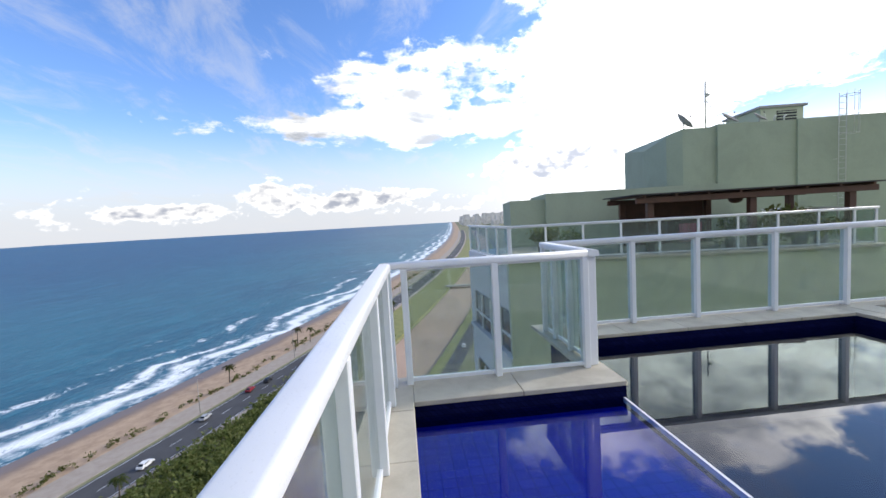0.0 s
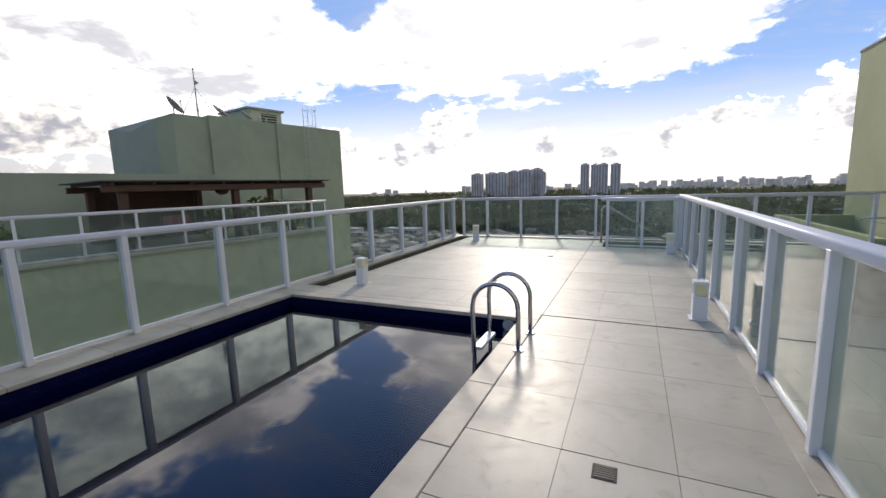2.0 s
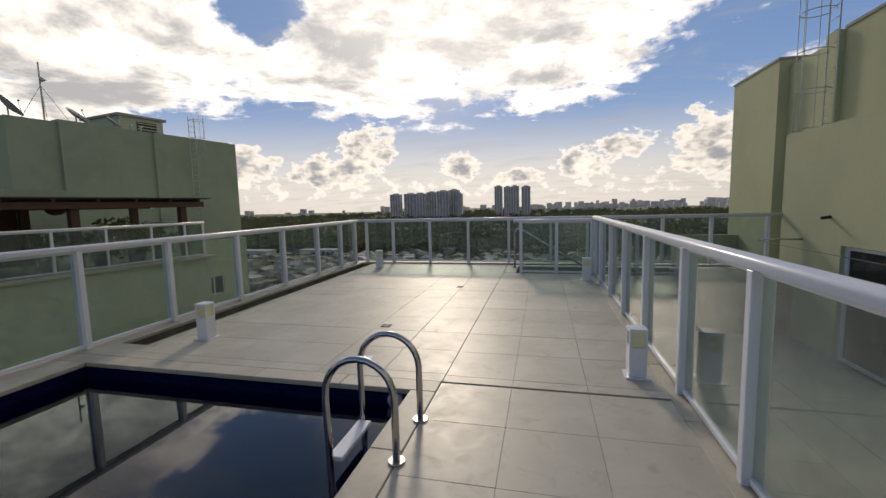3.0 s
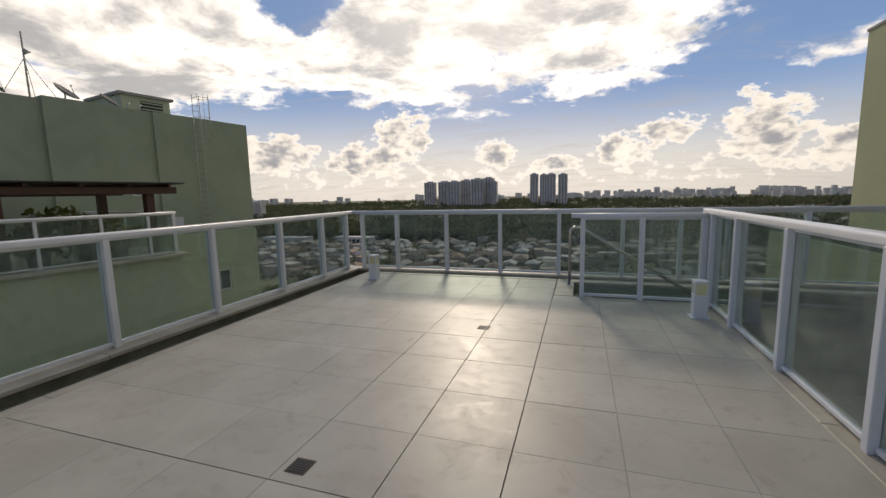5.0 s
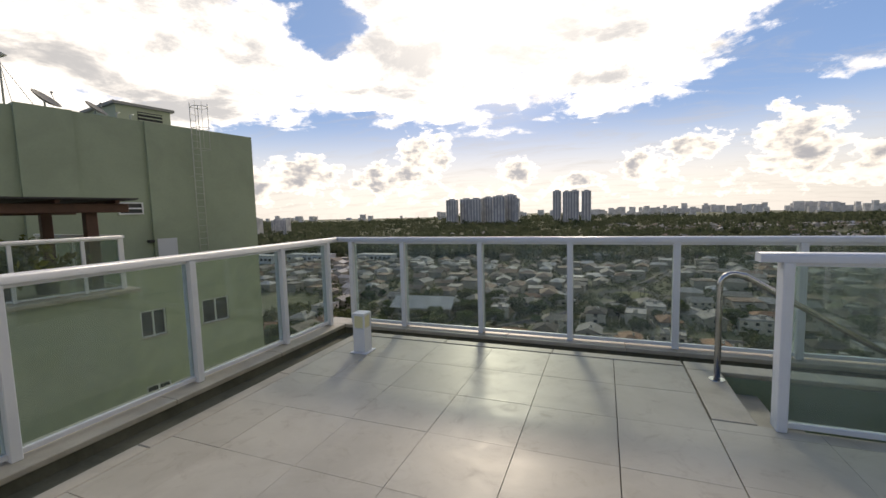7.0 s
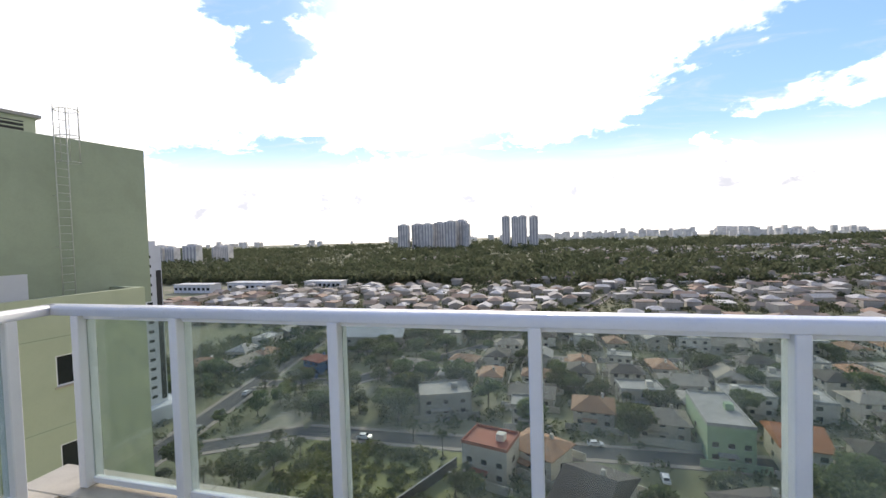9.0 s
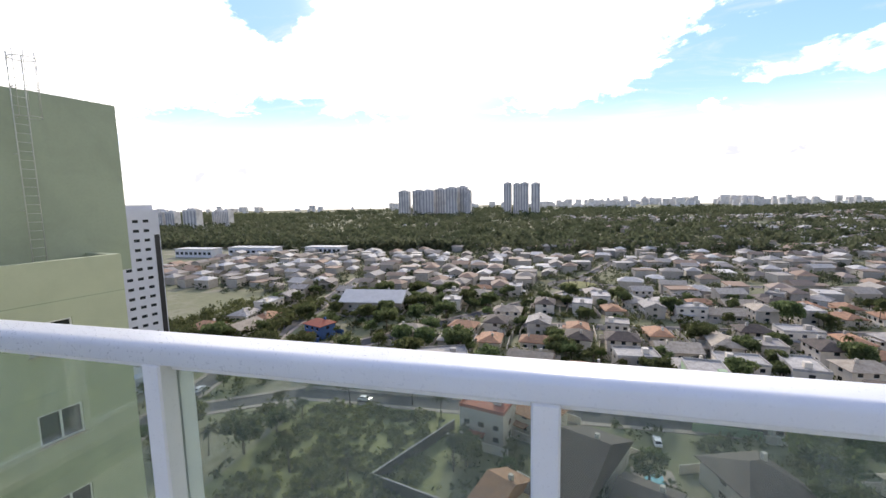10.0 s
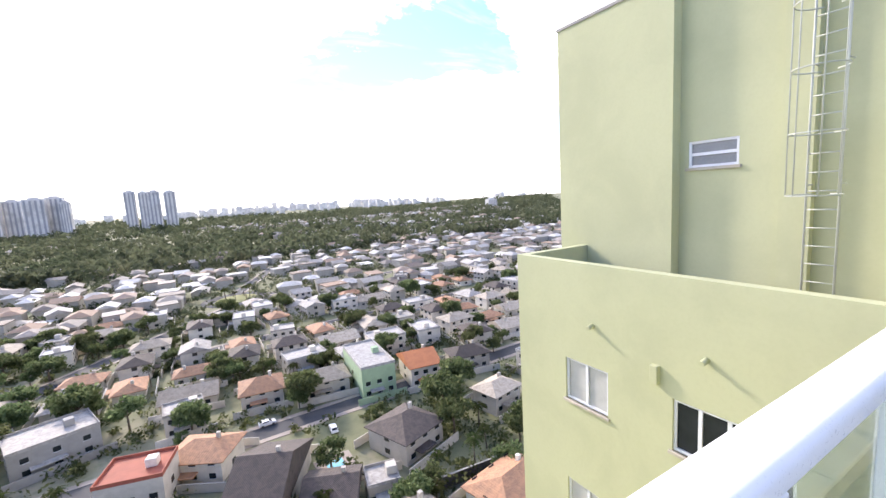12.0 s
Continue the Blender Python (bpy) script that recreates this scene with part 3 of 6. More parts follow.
def build_land():
    us = [-4600, -3000, -1800, -1200, -800, -500, -350, -250, -150, -50, 50, 150, 250, 350, 425, 500, 600, 700, 850, 1000, 1250, 1500, 2200, 3200, 4600]
    vs = [-70, -48, -41, -34, -24, -16, -9, 9, 20, 29, 32, 54, 57, 90, 120, 200, 300, 400, 500, 650, 800, 1000, 1250, 1500, 1800, 2200, 2700, 3300, 4000, 4700]
    zs = {-70: -60.0, -48: -57.6, -41: -57.0, -34: -56.4, -24: -55.7, -16: -55.1, 32: -58, 54: -58}
    verts, faces, mats = [], [], []
    for v in vs:
        for u in us:
            verts.append(coast(u, v, zs.get(v, GZ) + hill(u, v)))
    n = len(us)
    for j in range(len(vs) - 1):
        for i in range(n - 1):
            faces.append((j * n + i, (j + 1) * n + i, (j + 1) * n + i + 1, j * n + i + 1))
            mats.append(1 if vs[j + 1] <= -9 else 0)
    inv = COAST.inverted()
    me = from_data("ground", [inv @ p for p in verts], faces, [M_GROUND, M_SAND])
    me.polygons.foreach_set("material_index", mats)
    ob = new("ground", me)
    ob.matrix_basis = COAST
    tagged(ob, "green and sandy coastal land reaching to the horizon", "ground", kind="structure")
    bm = bmesh.new()
    v = [bm.verts.new(p) for p in ((-4800, -4800, -57.2), (4800, -4800, -57.2), (4800, 150, -57.2), (-4800, 150, -57.2))]
    bm.faces.new(v)
    sea = new("sea", mesh_of("sea", bm, M_SEA))
    sea.matrix_basis = COAST
    tagged(sea, "blue ocean with white breakers along the sandy beach", "sea", kind="structure")

    def strip(name, v0, v1, z, mat, label, cat, u0=-300, u1=1600, h=0.08):
        bm = bmesh.new()
        n = max(1, int((u1 - u0) / 30))
        rows = []
        for i in range(n + 1):
            u = u0 + (u1 - u0) * i / n
            rows.append([bm.verts.new(coast(u, v, zz)) for v, zz in ((v0, z - 0.6), (v0, z + h), (v1, z + h), (v1, z - 0.6))])
        for a, b in zip(rows, rows[1:]):
            for q in range(4):
                bm.faces.new((a[q], a[(q + 1) % 4], b[(q + 1) % 4], b[q]))
        bm.faces.new(rows[0])
        bm.faces.new(rows[-1][::-1])
        return solid(name, bm, mat, label, cat, kind="structure")

    strip("pavement", -16, -8, GZ, M_PAVE, "reddish paved seaside promenade along the beach", "promenade", h=0.15)
    strip("road", -6.5, 5, GZ, M_ASPHALT, "grey asphalt coast road with lane marks", "road")
    strip("pavement", 5.2, 7.4, GZ, M_PAVE, "narrow pavement beside the coast road", "pavement", h=0.15)
    strip("road", 61, 67, GZ, M_ASPHALT, "narrow asphalt street beside the canal", "road", u0=0, u1=900)
    strip("grass_verge", 8, 29.5, GZ, M_GRASS, "grassy strip between road and canal", "grass", u0=60, u1=900, h=0.05)
    strip("grass_verge", 56.5, 60.5, GZ, M_GRASS, "grassy canal bank", "grass", u0=0, u1=900, h=0.05)
    strip("water", 30.5, 55.5, -56.2, M_CANAL, "muddy brown water of a straight canal", "canal", h=0.02)
    strip("bridge", 26, 61, -54.2, M_CONC, "low concrete bridge across the canal", "bridge", u0=232, u1=238, h=0.3)
    bm = bmesh.new()
    for i in range(140):
        u = -60 + i * 9
        bm.faces.new([bm.verts.new(coast(a, v, GZ + 0.09)) for a, v in ((u, -0.85), (u + 3.5, -0.85), (u + 3.5, -0.7), (u, -0.7))])
        for v in (-6.0, 4.5):
            bm.faces.new([bm.verts.new(coast(a, w, GZ + 0.09)) for a, w in ((u, v), (u + 9, v), (u + 9, v + 0.15), (u, v + 0.15))])
    solid("road_marking", bm, M_LINE, "white painted lane lines on the coast road", "road marking", kind="structure")


build_land()

# ---- the roof terrace ----
XL, XR, YF = -1.45, 4.5, 13.42        # rail lines
RAIL = 1.15


def terrace_shell():
    solid("wall_own_building", boxes((-1.62, 4.6, -0.22, 13.55, GZ, -1.5), (4.6, 14.0, 0.0, 13.4, GZ, -1.62), (8.5, 16.0, 13.4, 20.62, GZ, -1.21)), M_GREEN,
          "tall green rendered apartment block under the terrace", "building wall", kind="structure")
    # slab under the deck, gutters as real recesses
    solid("floor_deck_base", boxes((2.625, 4.6, -0.22, 6.2, -1.5, -0.03), (-0.88, 4.6, 6.2, 11.86, -1.5, -0.03), (-0.88, 2.86, 11.86, 13.02, -1.5, -0.03),
                                   (2.86, 8.5, 12.82, 13.02, -1.5, -0.03)), M_GROUT,
          "dark cement bed between the deck tiles", "floor", kind="structure")
    solid("floor_gutter", boxes((-1.29, -0.88, 6.55, 13.30, -1.5, -0.13), (-1.29, -0.88, 6.2, 6.55, -1.5, -0.012), (-0.88, 8.5, 13.02, 13.30, -1.5, -0.13)), M_GUTTER,
          "drainage gutter round the deck, dark with dirt and painted-in shade", "gutter", kind="structure")
    solid("trim_kerb", boxes((-1.62, -1.29, 6.2, 13.55, -1.5, -0.045), (-1.29, 8.5, 13.30, 13.55, -1.5, -0.045)), M_GUTTER,
          "kerb that carries the railing, dark with dirt and painted-in shade", "kerb", kind="structure")
    # pool basin
    solid("wall_pool", boxes((-1.62, -1.05, 2.09, 6.2, -1.5, -0.045), (-1.05, 2.625, 6.0, 6.2, -1.5, -0.045), (2.43, 2.625, -0.22, 6.0, -1.5, -0.045),
                             (-0.22, 2.43, -0.22, 0.17, -1.5, -0.045), (-0.22, 0.30, 0.17, 2.09, -1.5, -0.045)), M_BAND,
          "pool walls with a band of dark blue mosaic at the waterline", "pool wall", kind="structure")
    solid("floor_pool_deep", boxes((-1.05, 2.43, 2.09, 6.0, -1.5, -1.38)), M_MOSAIC_D, "deep pool floor of blue mosaic, darkened for the water's depth", "pool floor", kind="structure")
    solid("floor_pool_shallow", boxes((0.30, 2.43, 0.17, 2.054, -1.5, -0.24)), M_MOSAIC, "shallow sun shelf of bright cobalt mosaic", "pool floor", kind="structure")
    solid("trim_pool_line", boxes((0.30, 2.43, 2.056, 2.076, -0.20, -0.157)), M_LINE, "white tiled edge line between shelf and deep pool", "pool edge", kind="structure")
    bm = bmesh.new()
    outline = [(0.30, 0.17), (2.43, 0.17), (2.43, 6.0), (-1.05, 6.0), (-1.05, 2.09), (0.30, 2.09)]
    bm.faces.new([bm.verts.new((x, y, -0.16)) for x, y in outline])
    solid("water_pool", bm, M_WATER, "still pool water mirroring the clouds and railing", "pool water", kind="structure")


def coping_run(parent, x0, x1, y0, y1, z0, z1, step, along):
    """Stone slabs end to end."""
    a0, a1 = (x0, x1) if along == "x" else (y0, y1)
    n = max(1, round((a1 - a0) / step))
    w = (a1 - a0) / n
    for i in range(n):
        a, b = a0 + i * w + 0.0015, a0 + (i + 1) * w - 0.0015
        bm = soft_box(a, b, y0, y1, z0, z1, 0.006) if along == "x" else soft_box(x0, x1, a, b, z0, z1, 0.006)
        part("coping_slab", bm, M_COPING, parent)


def copings():
    c = thing("trim_pool_coping", "pale stone coping slabs round the pool", "coping", kind="structure")
    coping_run(c, -1.64, -1.03, 2.09, 6.0, -0.045, 0.0, 0.8, "y")
    coping_run(c, -1.64, 2.625, 6.0, 6.2, -0.045, 0.0, 0.8, "x")
    coping_run(c, 2.41, 2.625, 0.19, 6.0, -0.045, 0.0, 0.8, "y")
    coping_run(c, -0.26, 2.625, -0.26, 0.19, -0.045, 0.0, 0.8, "x")
    coping_run(c, -0.26, 0.32, 0.19, 2.09, -0.045, 0.0, 0.8, "y")
    part("ledge_slab", soft_box(-1.72, -0.262, 1.86, 2.085, -0.045, 0.0, 0.006), M_COPING, c)
    k = thing("trim_kerb_coping", "pale stone capping on the kerb under the railing", "coping", kind="structure")
    coping_run(k, -1.64, -1.27, 6.2, 13.28, -0.045, 0.0, 1.2, "y")
    coping_run(k, -1.64, 8.5, 13.28, 13.57, -0.045, 0.0, 1.2, "x")
    coping_run(k, -0.88, -0.76, 6.55, 12.90, -0.03, 0.003, 1.2, "y")
    coping_run(k, -0.88, 2.63, 12.90, 13.02, -0.03, 0.003, 1.2, "x")
    part("coping_slab", soft_box(-1.27, -0.76, 6.2, 6.548, -0.012, 0.003, 0.004), M_COPING, k)
    coping_run(k, 4.40, 4.62, -0.26, 12.0, -0.03, 0.004, 1.0, "y")
    coping_run(k, 2.64, 8.5, 12.82, 13.02, -0.03, 0.004, 1.0, "x")
    part("coping_slab", soft_box(2.64, 2.90, 11.865, 12.815, -0.03, 0.005, 0.005), M_COPING, k)


terrace_shell()
copings()


def rail_profile(w=0.112, h=0.06, r=0.022):
    """A flat-topped hollow section with softly rounded shoulders."""
    pts = []
    for cx, a0 in ((w / 2 - r, 0), (-w / 2 + r, 90)):
        for i in range(6):
            a = math.radians(a0 + 18 * i)
            pts.append((cx + r * math.cos(a), h - r + r * math.sin(a)))
    for cx, a0 in ((-w / 2 + 0.006, 180), (w / 2 - 0.006, 270)):
        for i in range(3):
            a = math.radians(a0 + 45 * i)
            pts.append((cx + 0.006 * math.cos(a), 0.006 + 0.006 * math.sin(a)))
    return pts


def railing(p0, p1, posts, z0=0.0, top=RAIL, label="white aluminium railing with clear glass panels", over=(0.0, 0.0), deep=0.11, wide=0.06, glass=None):
    """posts: metres along the line from p0."""
    p0, p1 = Vector((*p0, z0)), Vector((*p1, z0))
    d = (p1 - p0).normalized()
    length = (p1 - p0).length
    r = thing("glass_railing", label, "railing", at=p0, group="terrace railings", rz=math.degrees(math.atan2(d.y, d.x)))
    x = Vector((1, 0, 0))
    part("top_rail", prism(rail_profile(), x, length + over[0] + over[1], origin=(-over[0], 0, top - z0 - 0.06)), M_WHITE, r)
    me = mesh_of("post", soft_box(-wide / 2, wide / 2, -deep / 2, deep / 2, 0.0, top - z0 - 0.06, 0.005), M_WHITE)
    for s in posts:
        part("post", me, None, r, m=Matrix.Translation((s, 0, 0)))
    edges = sorted(posts)
    for a, b in zip(edges, edges[1:]):
        if b - a < 0.25:
            continue
        part("glass_pane", boxes((a + wide / 2, b - wide / 2, -0.004, 0.004, 0.05, top - z0 - 0.075)), glass or M_GLASS, r)
        part("bottom_rail", soft_box(a + wide / 2, b - wide / 2, -0.02, 0.02, 0.02, 0.055, 0.003), M_WHITE, r)
        part("top_bead", soft_box(a + wide / 2, b - wide / 2, -0.02, 0.02, top - z0 - 0.085, top - z0 - 0.058, 0.003), M_WHITE, r)
    return r


def railings():
    # seaward
    railing((4.5, -0.15), (-0.10, 0.0), [0.05, 1.1, 2.15, 3.22, 4.15, 4.53])
    # short return, ledge and pool side
    railing((-0.10, -0.03), (-0.10, 1.98), [0.20, 1.05, 1.93])
    railing((-0.04, 1.98), (-1.45, 1.98), [0.10, 0.55, 1.0, 1.36], label="white railing with tinted glass on a jutting ledge")
    railing((XL, 1.95), (XL, YF), [0.12, 1.22, 2.13, 3.27, 4.37, 5.49, 6.79, 8.04, 9.30, 10.40, 11.22])
    railing((XL, YF), (8.5, YF), [0.25, 1.01, 2.03, 3.05, 4.08, 5.10, 5.95, 6.6, 7.6, 8.6, 9.7], over=(0.05, 0))
    railing((XR + 0.02, -0.05), (XR + 0.02, 12.05), top=1.195, posts= [0.1, 1.15, 2.15, 3.2, 4.25, 5.30, 6.36, 7.55, 8.71, 9.82, 10.93, 11.75, 12.02])
    railing((2.86, 11.86), (XR, 11.86), [0.15, 0.88, 1.58], label="white glass railing beside the open stairwell")


railings()


def stairs():
    s = thing("stairs", "pale stone steps going down to the lower terrace", "stairs", kind="structure")
    n = 8
    for i in range(n):
        x = 2.88 + i * 0.27
        z = -0.17 * (i + 1)
        part("step", soft_box(x, x + 0.29, 11.88, 12.80, z - 0.17, z, 0.006), M_COPING, s)
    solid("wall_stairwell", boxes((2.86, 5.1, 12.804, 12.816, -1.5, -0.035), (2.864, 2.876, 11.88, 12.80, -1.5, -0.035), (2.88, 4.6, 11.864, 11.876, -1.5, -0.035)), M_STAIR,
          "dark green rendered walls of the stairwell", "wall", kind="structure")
    h = thing("stair_handrail", "polished steel handrail sloping down the stairwell", "handrail", at=(2.83, 12.62, 0))
    pts = [(0, 0, 0), (0, 0, 0.78)]
    for i in range(7):
        a = math.radians(90 * i / 6)
        pts.append((0.10 - 0.10 * math.cos(a), 0, 0.80 + 0.10 * math.sin(a)))
    pts += [(0.17, 0, 0.885), (1.95, 0, -0.22)]
    part("bar", tube(pts, 0.024, 12), M_STEEL, h)
    part("flange", tube([(0, 0, 0), (0, 0, 0.012)], 0.06, 16), M_STEEL, h)


stairs()


def pool_ladder():
    l = thing("pool_ladder", "polished stainless steel pool ladder at the water's edge", "pool ladder", at=(2.63, 5.06, 0))
    for y in (0.0, 0.49):
        pts = [(0, y, 0), (0, y, 0.38)]
        for i in range(1, 12):
            a = math.pi * i / 12
            pts.append((-0.22 + 0.22 * math.cos(a), y, 0.38 + 0.23 * math.sin(a)))
        pts += [(-0.44, y, 0.36), (-0.43, y, -0.1), (-0.40, y, -1.0)]
        part("rail", tube(pts, 0.022, 12), M_STEEL, l)
        part("flange", tube([(0, y, 0), (0, y, 0.014)], 0.05, 16), M_STEEL, l)
    for z in (-0.03, -0.38, -0.66):
        part("tread", soft_box(-0.46, -0.36, 0.02, 0.47, z - 0.03, z, 0.005), M_WHITE, l, "white ribbed plastic tread")


pool_ladder()


def bollard():
    b = thing("bollard_light", "small white square bollard light with frosted glass head", "bollard light", group="deck bollard lights")
    part("base_plate", soft_box(-0.10, 0.10, -0.10, 0.10, 0.0, 0.012, 0.003), M_WHITE, b)
    part("column", soft_box(-0.07, 0.07, -0.07, 0.07, 0.012, 0.265, 0.004), M_WHITE, b)
    part("lamp_glass", soft_box(-0.058, 0.058, -0.058, 0.058, 0.265, 0.395, 0.003), M_CREAMLAMP, b, "frosted cream glass lamp head")
    bars = bmesh.new()
    for x in (-0.062, 0.062):
        for y in (-0.062, 0.062):
            box(bars, x - 0.008, x + 0.008, y - 0.008, y + 0.008, 0.265, 0.395)
    part("corner_bars", bars, M_WHITE, b)
    part("cap", soft_box(-0.074, 0.074, -0.074, 0.074, 0.395, 0.425, 0.004), M_WHITE, b)
    return b


b0 = bollard()
b0.matrix_basis = pose(-0.38, 6.88, 0)
for x, y in ((4.24, 6.61), (-0.44, 12.39), (4.27, 11.19)):
    copy_thing(b0, pose(x, y, 0))


def drains():
    for x, y in ((3.46, 3.61), (2.0, 10.23), (1.55, 7.68)):
        d = thing("floor_drain", "small square metal floor drain in the deck tiles", "drain", at=(x, y, 0.0), group="deck drains")
        part("frame", soft_box(-0.062, 0.062, -0.062, 0.062, 0.0, 0.003, 0.001), M_DRAIN_DARK, d)
        part("grate", boxes(*[(-0.05, 0.05, -0.05 + i * 0.018, -0.04 + i * 0.018, 0.003, 0.006) for i in range(6)]), M_BLACK, d)


drains()


def pool_fittings():
    t = thing("cover_plate", "small white service cover plate set in the deck tiles", "cover plate", at=(1.76, 6.62, 0.0))
    part("plate", soft_box(-0.055, 0.055, -0.04, 0.04, 0.0, 0.004, 0.001), M_WHITE, t)
    p = thing("pool_light", "round grey pool light in the end wall", "pool light", at=(2.28, 6.0, -0.10))
    part("rim", tube([(0, 0, 0), (0, -0.012, 0)], 0.075, 20), M_STEEL, p)
    part("lens", tube([(0, -0.012, 0), (0, -0.02, 0)], 0.06, 20), M_CURTAIN, p)


pool_fittings()


# ---- own building beside the lower terrace ----
LT = -1.42


def window_unit(parent, plane, y0, y1, z0, z1, face, leaves=2, frame_mat=None, depth=0.10, sill=True, louvre=False, name="window", glass=None):
    """A recessed sliding window in a wall x = plane; face: -1 looks to -x, 1 to +x."""
    fm = frame_mat or M_WHITE
    w = part(name, boxes((plane - face * depth - 0.02, plane - face * depth + 0.02, y0, y1, z0, z1)), glass or M_DARKGLASS, parent, "dark window glass")
    t = 0.05
    xa, xb = sorted((plane - face * depth - 0.03, plane - face * depth + face * 0.06))
    bm = boxes((xa, xb, y0, y1, z0, z0 + t), (xa, xb, y0, y1, z1 - t, z1), (xa, xb, y0, y0 + t, z0 + t, z1 - t), (xa, xb, y1 - t, y1, z0 + t, z1 - t))
    for i in range(1, leaves):
        if louvre:
            zz = z0 + (z1 - z0) * i / leaves
            box(bm, xa, xb, y0 + t, y1 - t, zz - 0.03, zz + 0.03)
        else:
            yy = y0 + (y1 - y0) * i / leaves
            box(bm, xa, xb, yy - 0.03, yy + 0.03, z0 + t, z1 - t)
    part("frame", bm, fm, w)
    if sill:
        xs = sorted((plane - face * depth, plane + face * 0.05))
        part("sill", soft_box(xs[0], xs[1], y0 - 0.05, y1 + 0.05, z0 - 0.06, z0, 0.006), M_COPING, w)
    return w


def wall_x(x0, x1, y0, y1, z0, z1, holes, mat, name, label, kind="structure", parent=None):
    """A wall slab lying in a plane of constant x with rectangular holes (ya, yb, za, zb) through it."""
    ys = sorted({y0, y1, *[h[0] for h in holes], *[h[1] for h in holes]})
    zs = sorted({z0, z1, *[h[2] for h in holes], *[h[3] for h in holes]})
    bm = bmesh.new()
    for a, b in zip(ys, ys[1:]):
        run = None
        for c, d in zip(zs, zs[1:]):
            my, mz = (a + b) / 2, (c + d) / 2
            if any(h[0] < my < h[1] and h[2] < mz < h[3] for h in holes):
                if run:
                    box(bm, x0, x1, a, b, *run)
                run = None
            else:
                run = (run[0], d) if run else (c, d)
        if run:
            box(bm, x0, x1, a, b, *run)
    bmesh.ops.remove_doubles(bm, verts=bm.verts[:], dist=0.0005)
    if parent is not None:
        return part(name, bm, mat, parent, label)
    return solid(name, bm, mat, label, "building wall", kind=kind)


def own_building():
    b = thing("penthouse_block", "green rendered penthouse walls with a roof tower beside the terrace", "building", at=(8.5, 13.4, LT), kind="structure")
    m = Matrix.Translation((-8.5, -13.4, -LT))

    def P(name, bm, mat, label=""):
        return part(name, bm, mat, b, label, m)
    slid = (5.6, 11.5, LT, 0.62)
    o = wall_x(8.5, 8.72, 0.0, 13.4, LT, 2.78, [slid], M_GREEN, "wall", "", parent=b)
    o.matrix_basis = m
    for wall_box in ((8.72, 12.0, 13.2, 13.4, LT, 2.78), (8.72, 12.0, 0.0, 0.2, LT, 2.78)):
        P("wall", boxes(wall_box), M_GREEN)
    P("roof_slab", boxes((8.72, 10.48, 0.2, 13.2, 2.5, 2.66)), M_GREEN)
    P("room_back", boxes((10.3, 10.46, 0.2, 13.2, LT, 2.5)), M_CURTAIN)
    # tower with its set-back panels
    o = wall_x(10.78, 11.0, 16.4, 18.2, -1.0, 5.45, [(17.08, 18.02, 1.89, 2.42)], M_GREEN, "tower_panel", "", parent=b)
    o.matrix_basis = m
    for x, y0, y1, top in ((10.5, 18.2, 21.3, 5.65), (11.0, 16.4, 18.2, 5.45), (10.7, 15.95, 16.4, 5.65), (10.86, 6.0, 15.95, 5.65)):
        P("tower_panel", boxes((x, 16, y0, y1, -1.0, top)), M_GREEN)
    P("tower_cap", boxes((10.47, 16.03, 18.17, 21.33, 5.65, 5.72), (10.83, 16, 6.0, 15.93, 5.65, 5.72)), M_CONC)
    # parapet of the rear wing
    holes = [(a, b, z, z + 0.92) for z in (-2.86, -5.64, -8.42) for a, b in ((18.11, 19.17), (15.15, 16.84))]
    o = wall_x(8.3, 8.5, 13.4, 20.62, -12.0, 0.13, holes, M_GREEN, "parapet_wall", "", parent=b)
    o.matrix_basis = m
    P("parapet_wall", boxes((8.5, 10.5, 20.42, 20.62, -12.0, 0.13)), M_GREEN)
    P("roof_slab", boxes((8.5, 16, 13.4, 20.42, -1.2, -0.95)), M_CONC)
    for h in holes:
        w = window_unit(b, 8.3, *h, -1, 2 if h[0] > 17.5 else 4, depth=0.10, glass=M_CURTAIN if h[0] > 17.5 else None)
        w.matrix_basis = m
    w = window_unit(b, 10.78, 17.08, 18.02, 1.89, 2.42, -1, 2, depth=0.08, sill=True, louvre=True, glass=M_FROST)
    w.matrix_basis = m
    # sliding doors of the living room
    w = part("sliding_door", boxes((8.60, 8.62, 5.62, 11.48, LT + 0.03, 0.60)), M_DARKGLASS, b, "dark glass behind white frames", m)
    bm = bmesh.new()
    for y in (5.6, 7.1, 8.55, 10.02, 11.42):
        box(bm, 8.57, 8.65, y, y + 0.08, LT, 0.62)
    box(bm, 8.575, 8.645, 5.68, 11.42, LT, LT + 0.06)
    box(bm, 8.575, 8.645, 5.68, 11.42, 0.55, 0.62)
    part("door_frame", bm, M_WHITE, w)
    bm = bmesh.new()
    for i in range(73):
        y = 5.7 + i * 0.078
        box(bm, 8.70 + 0.02 * (i % 2), 8.715 + 0.02 * (i % 2), y, y + 0.07, LT + 0.05, 0.56)
    part("curtain", bm, M_CURTAIN, w, "pale pleated curtain")
    # wall bracket, spouts and lamp box
    for y, z in ((18.45, -1.08), (16.32, -1.10)):
        P("drain_spout", tube([(8.3, y, z), (8.14, y, z - 0.03)], 0.045, 10), M_GREEN)
    P("lamp_box", soft_box(8.2, 8.3, 17.06, 17.2, -1.76, -1.44, 0.01), M_GREEN)
    P("drain_spout", tube([(8.5, 11.82, 1.11), (8.36, 11.82, 1.09)], 0.03, 10), M_BLACK)
    P("bracket", tube([(8.5, 12.6, 0.64), (7.75, 12.6, 0.64), (7.75, 12.6, 0.58)], 0.018, 8), M_STEEL)
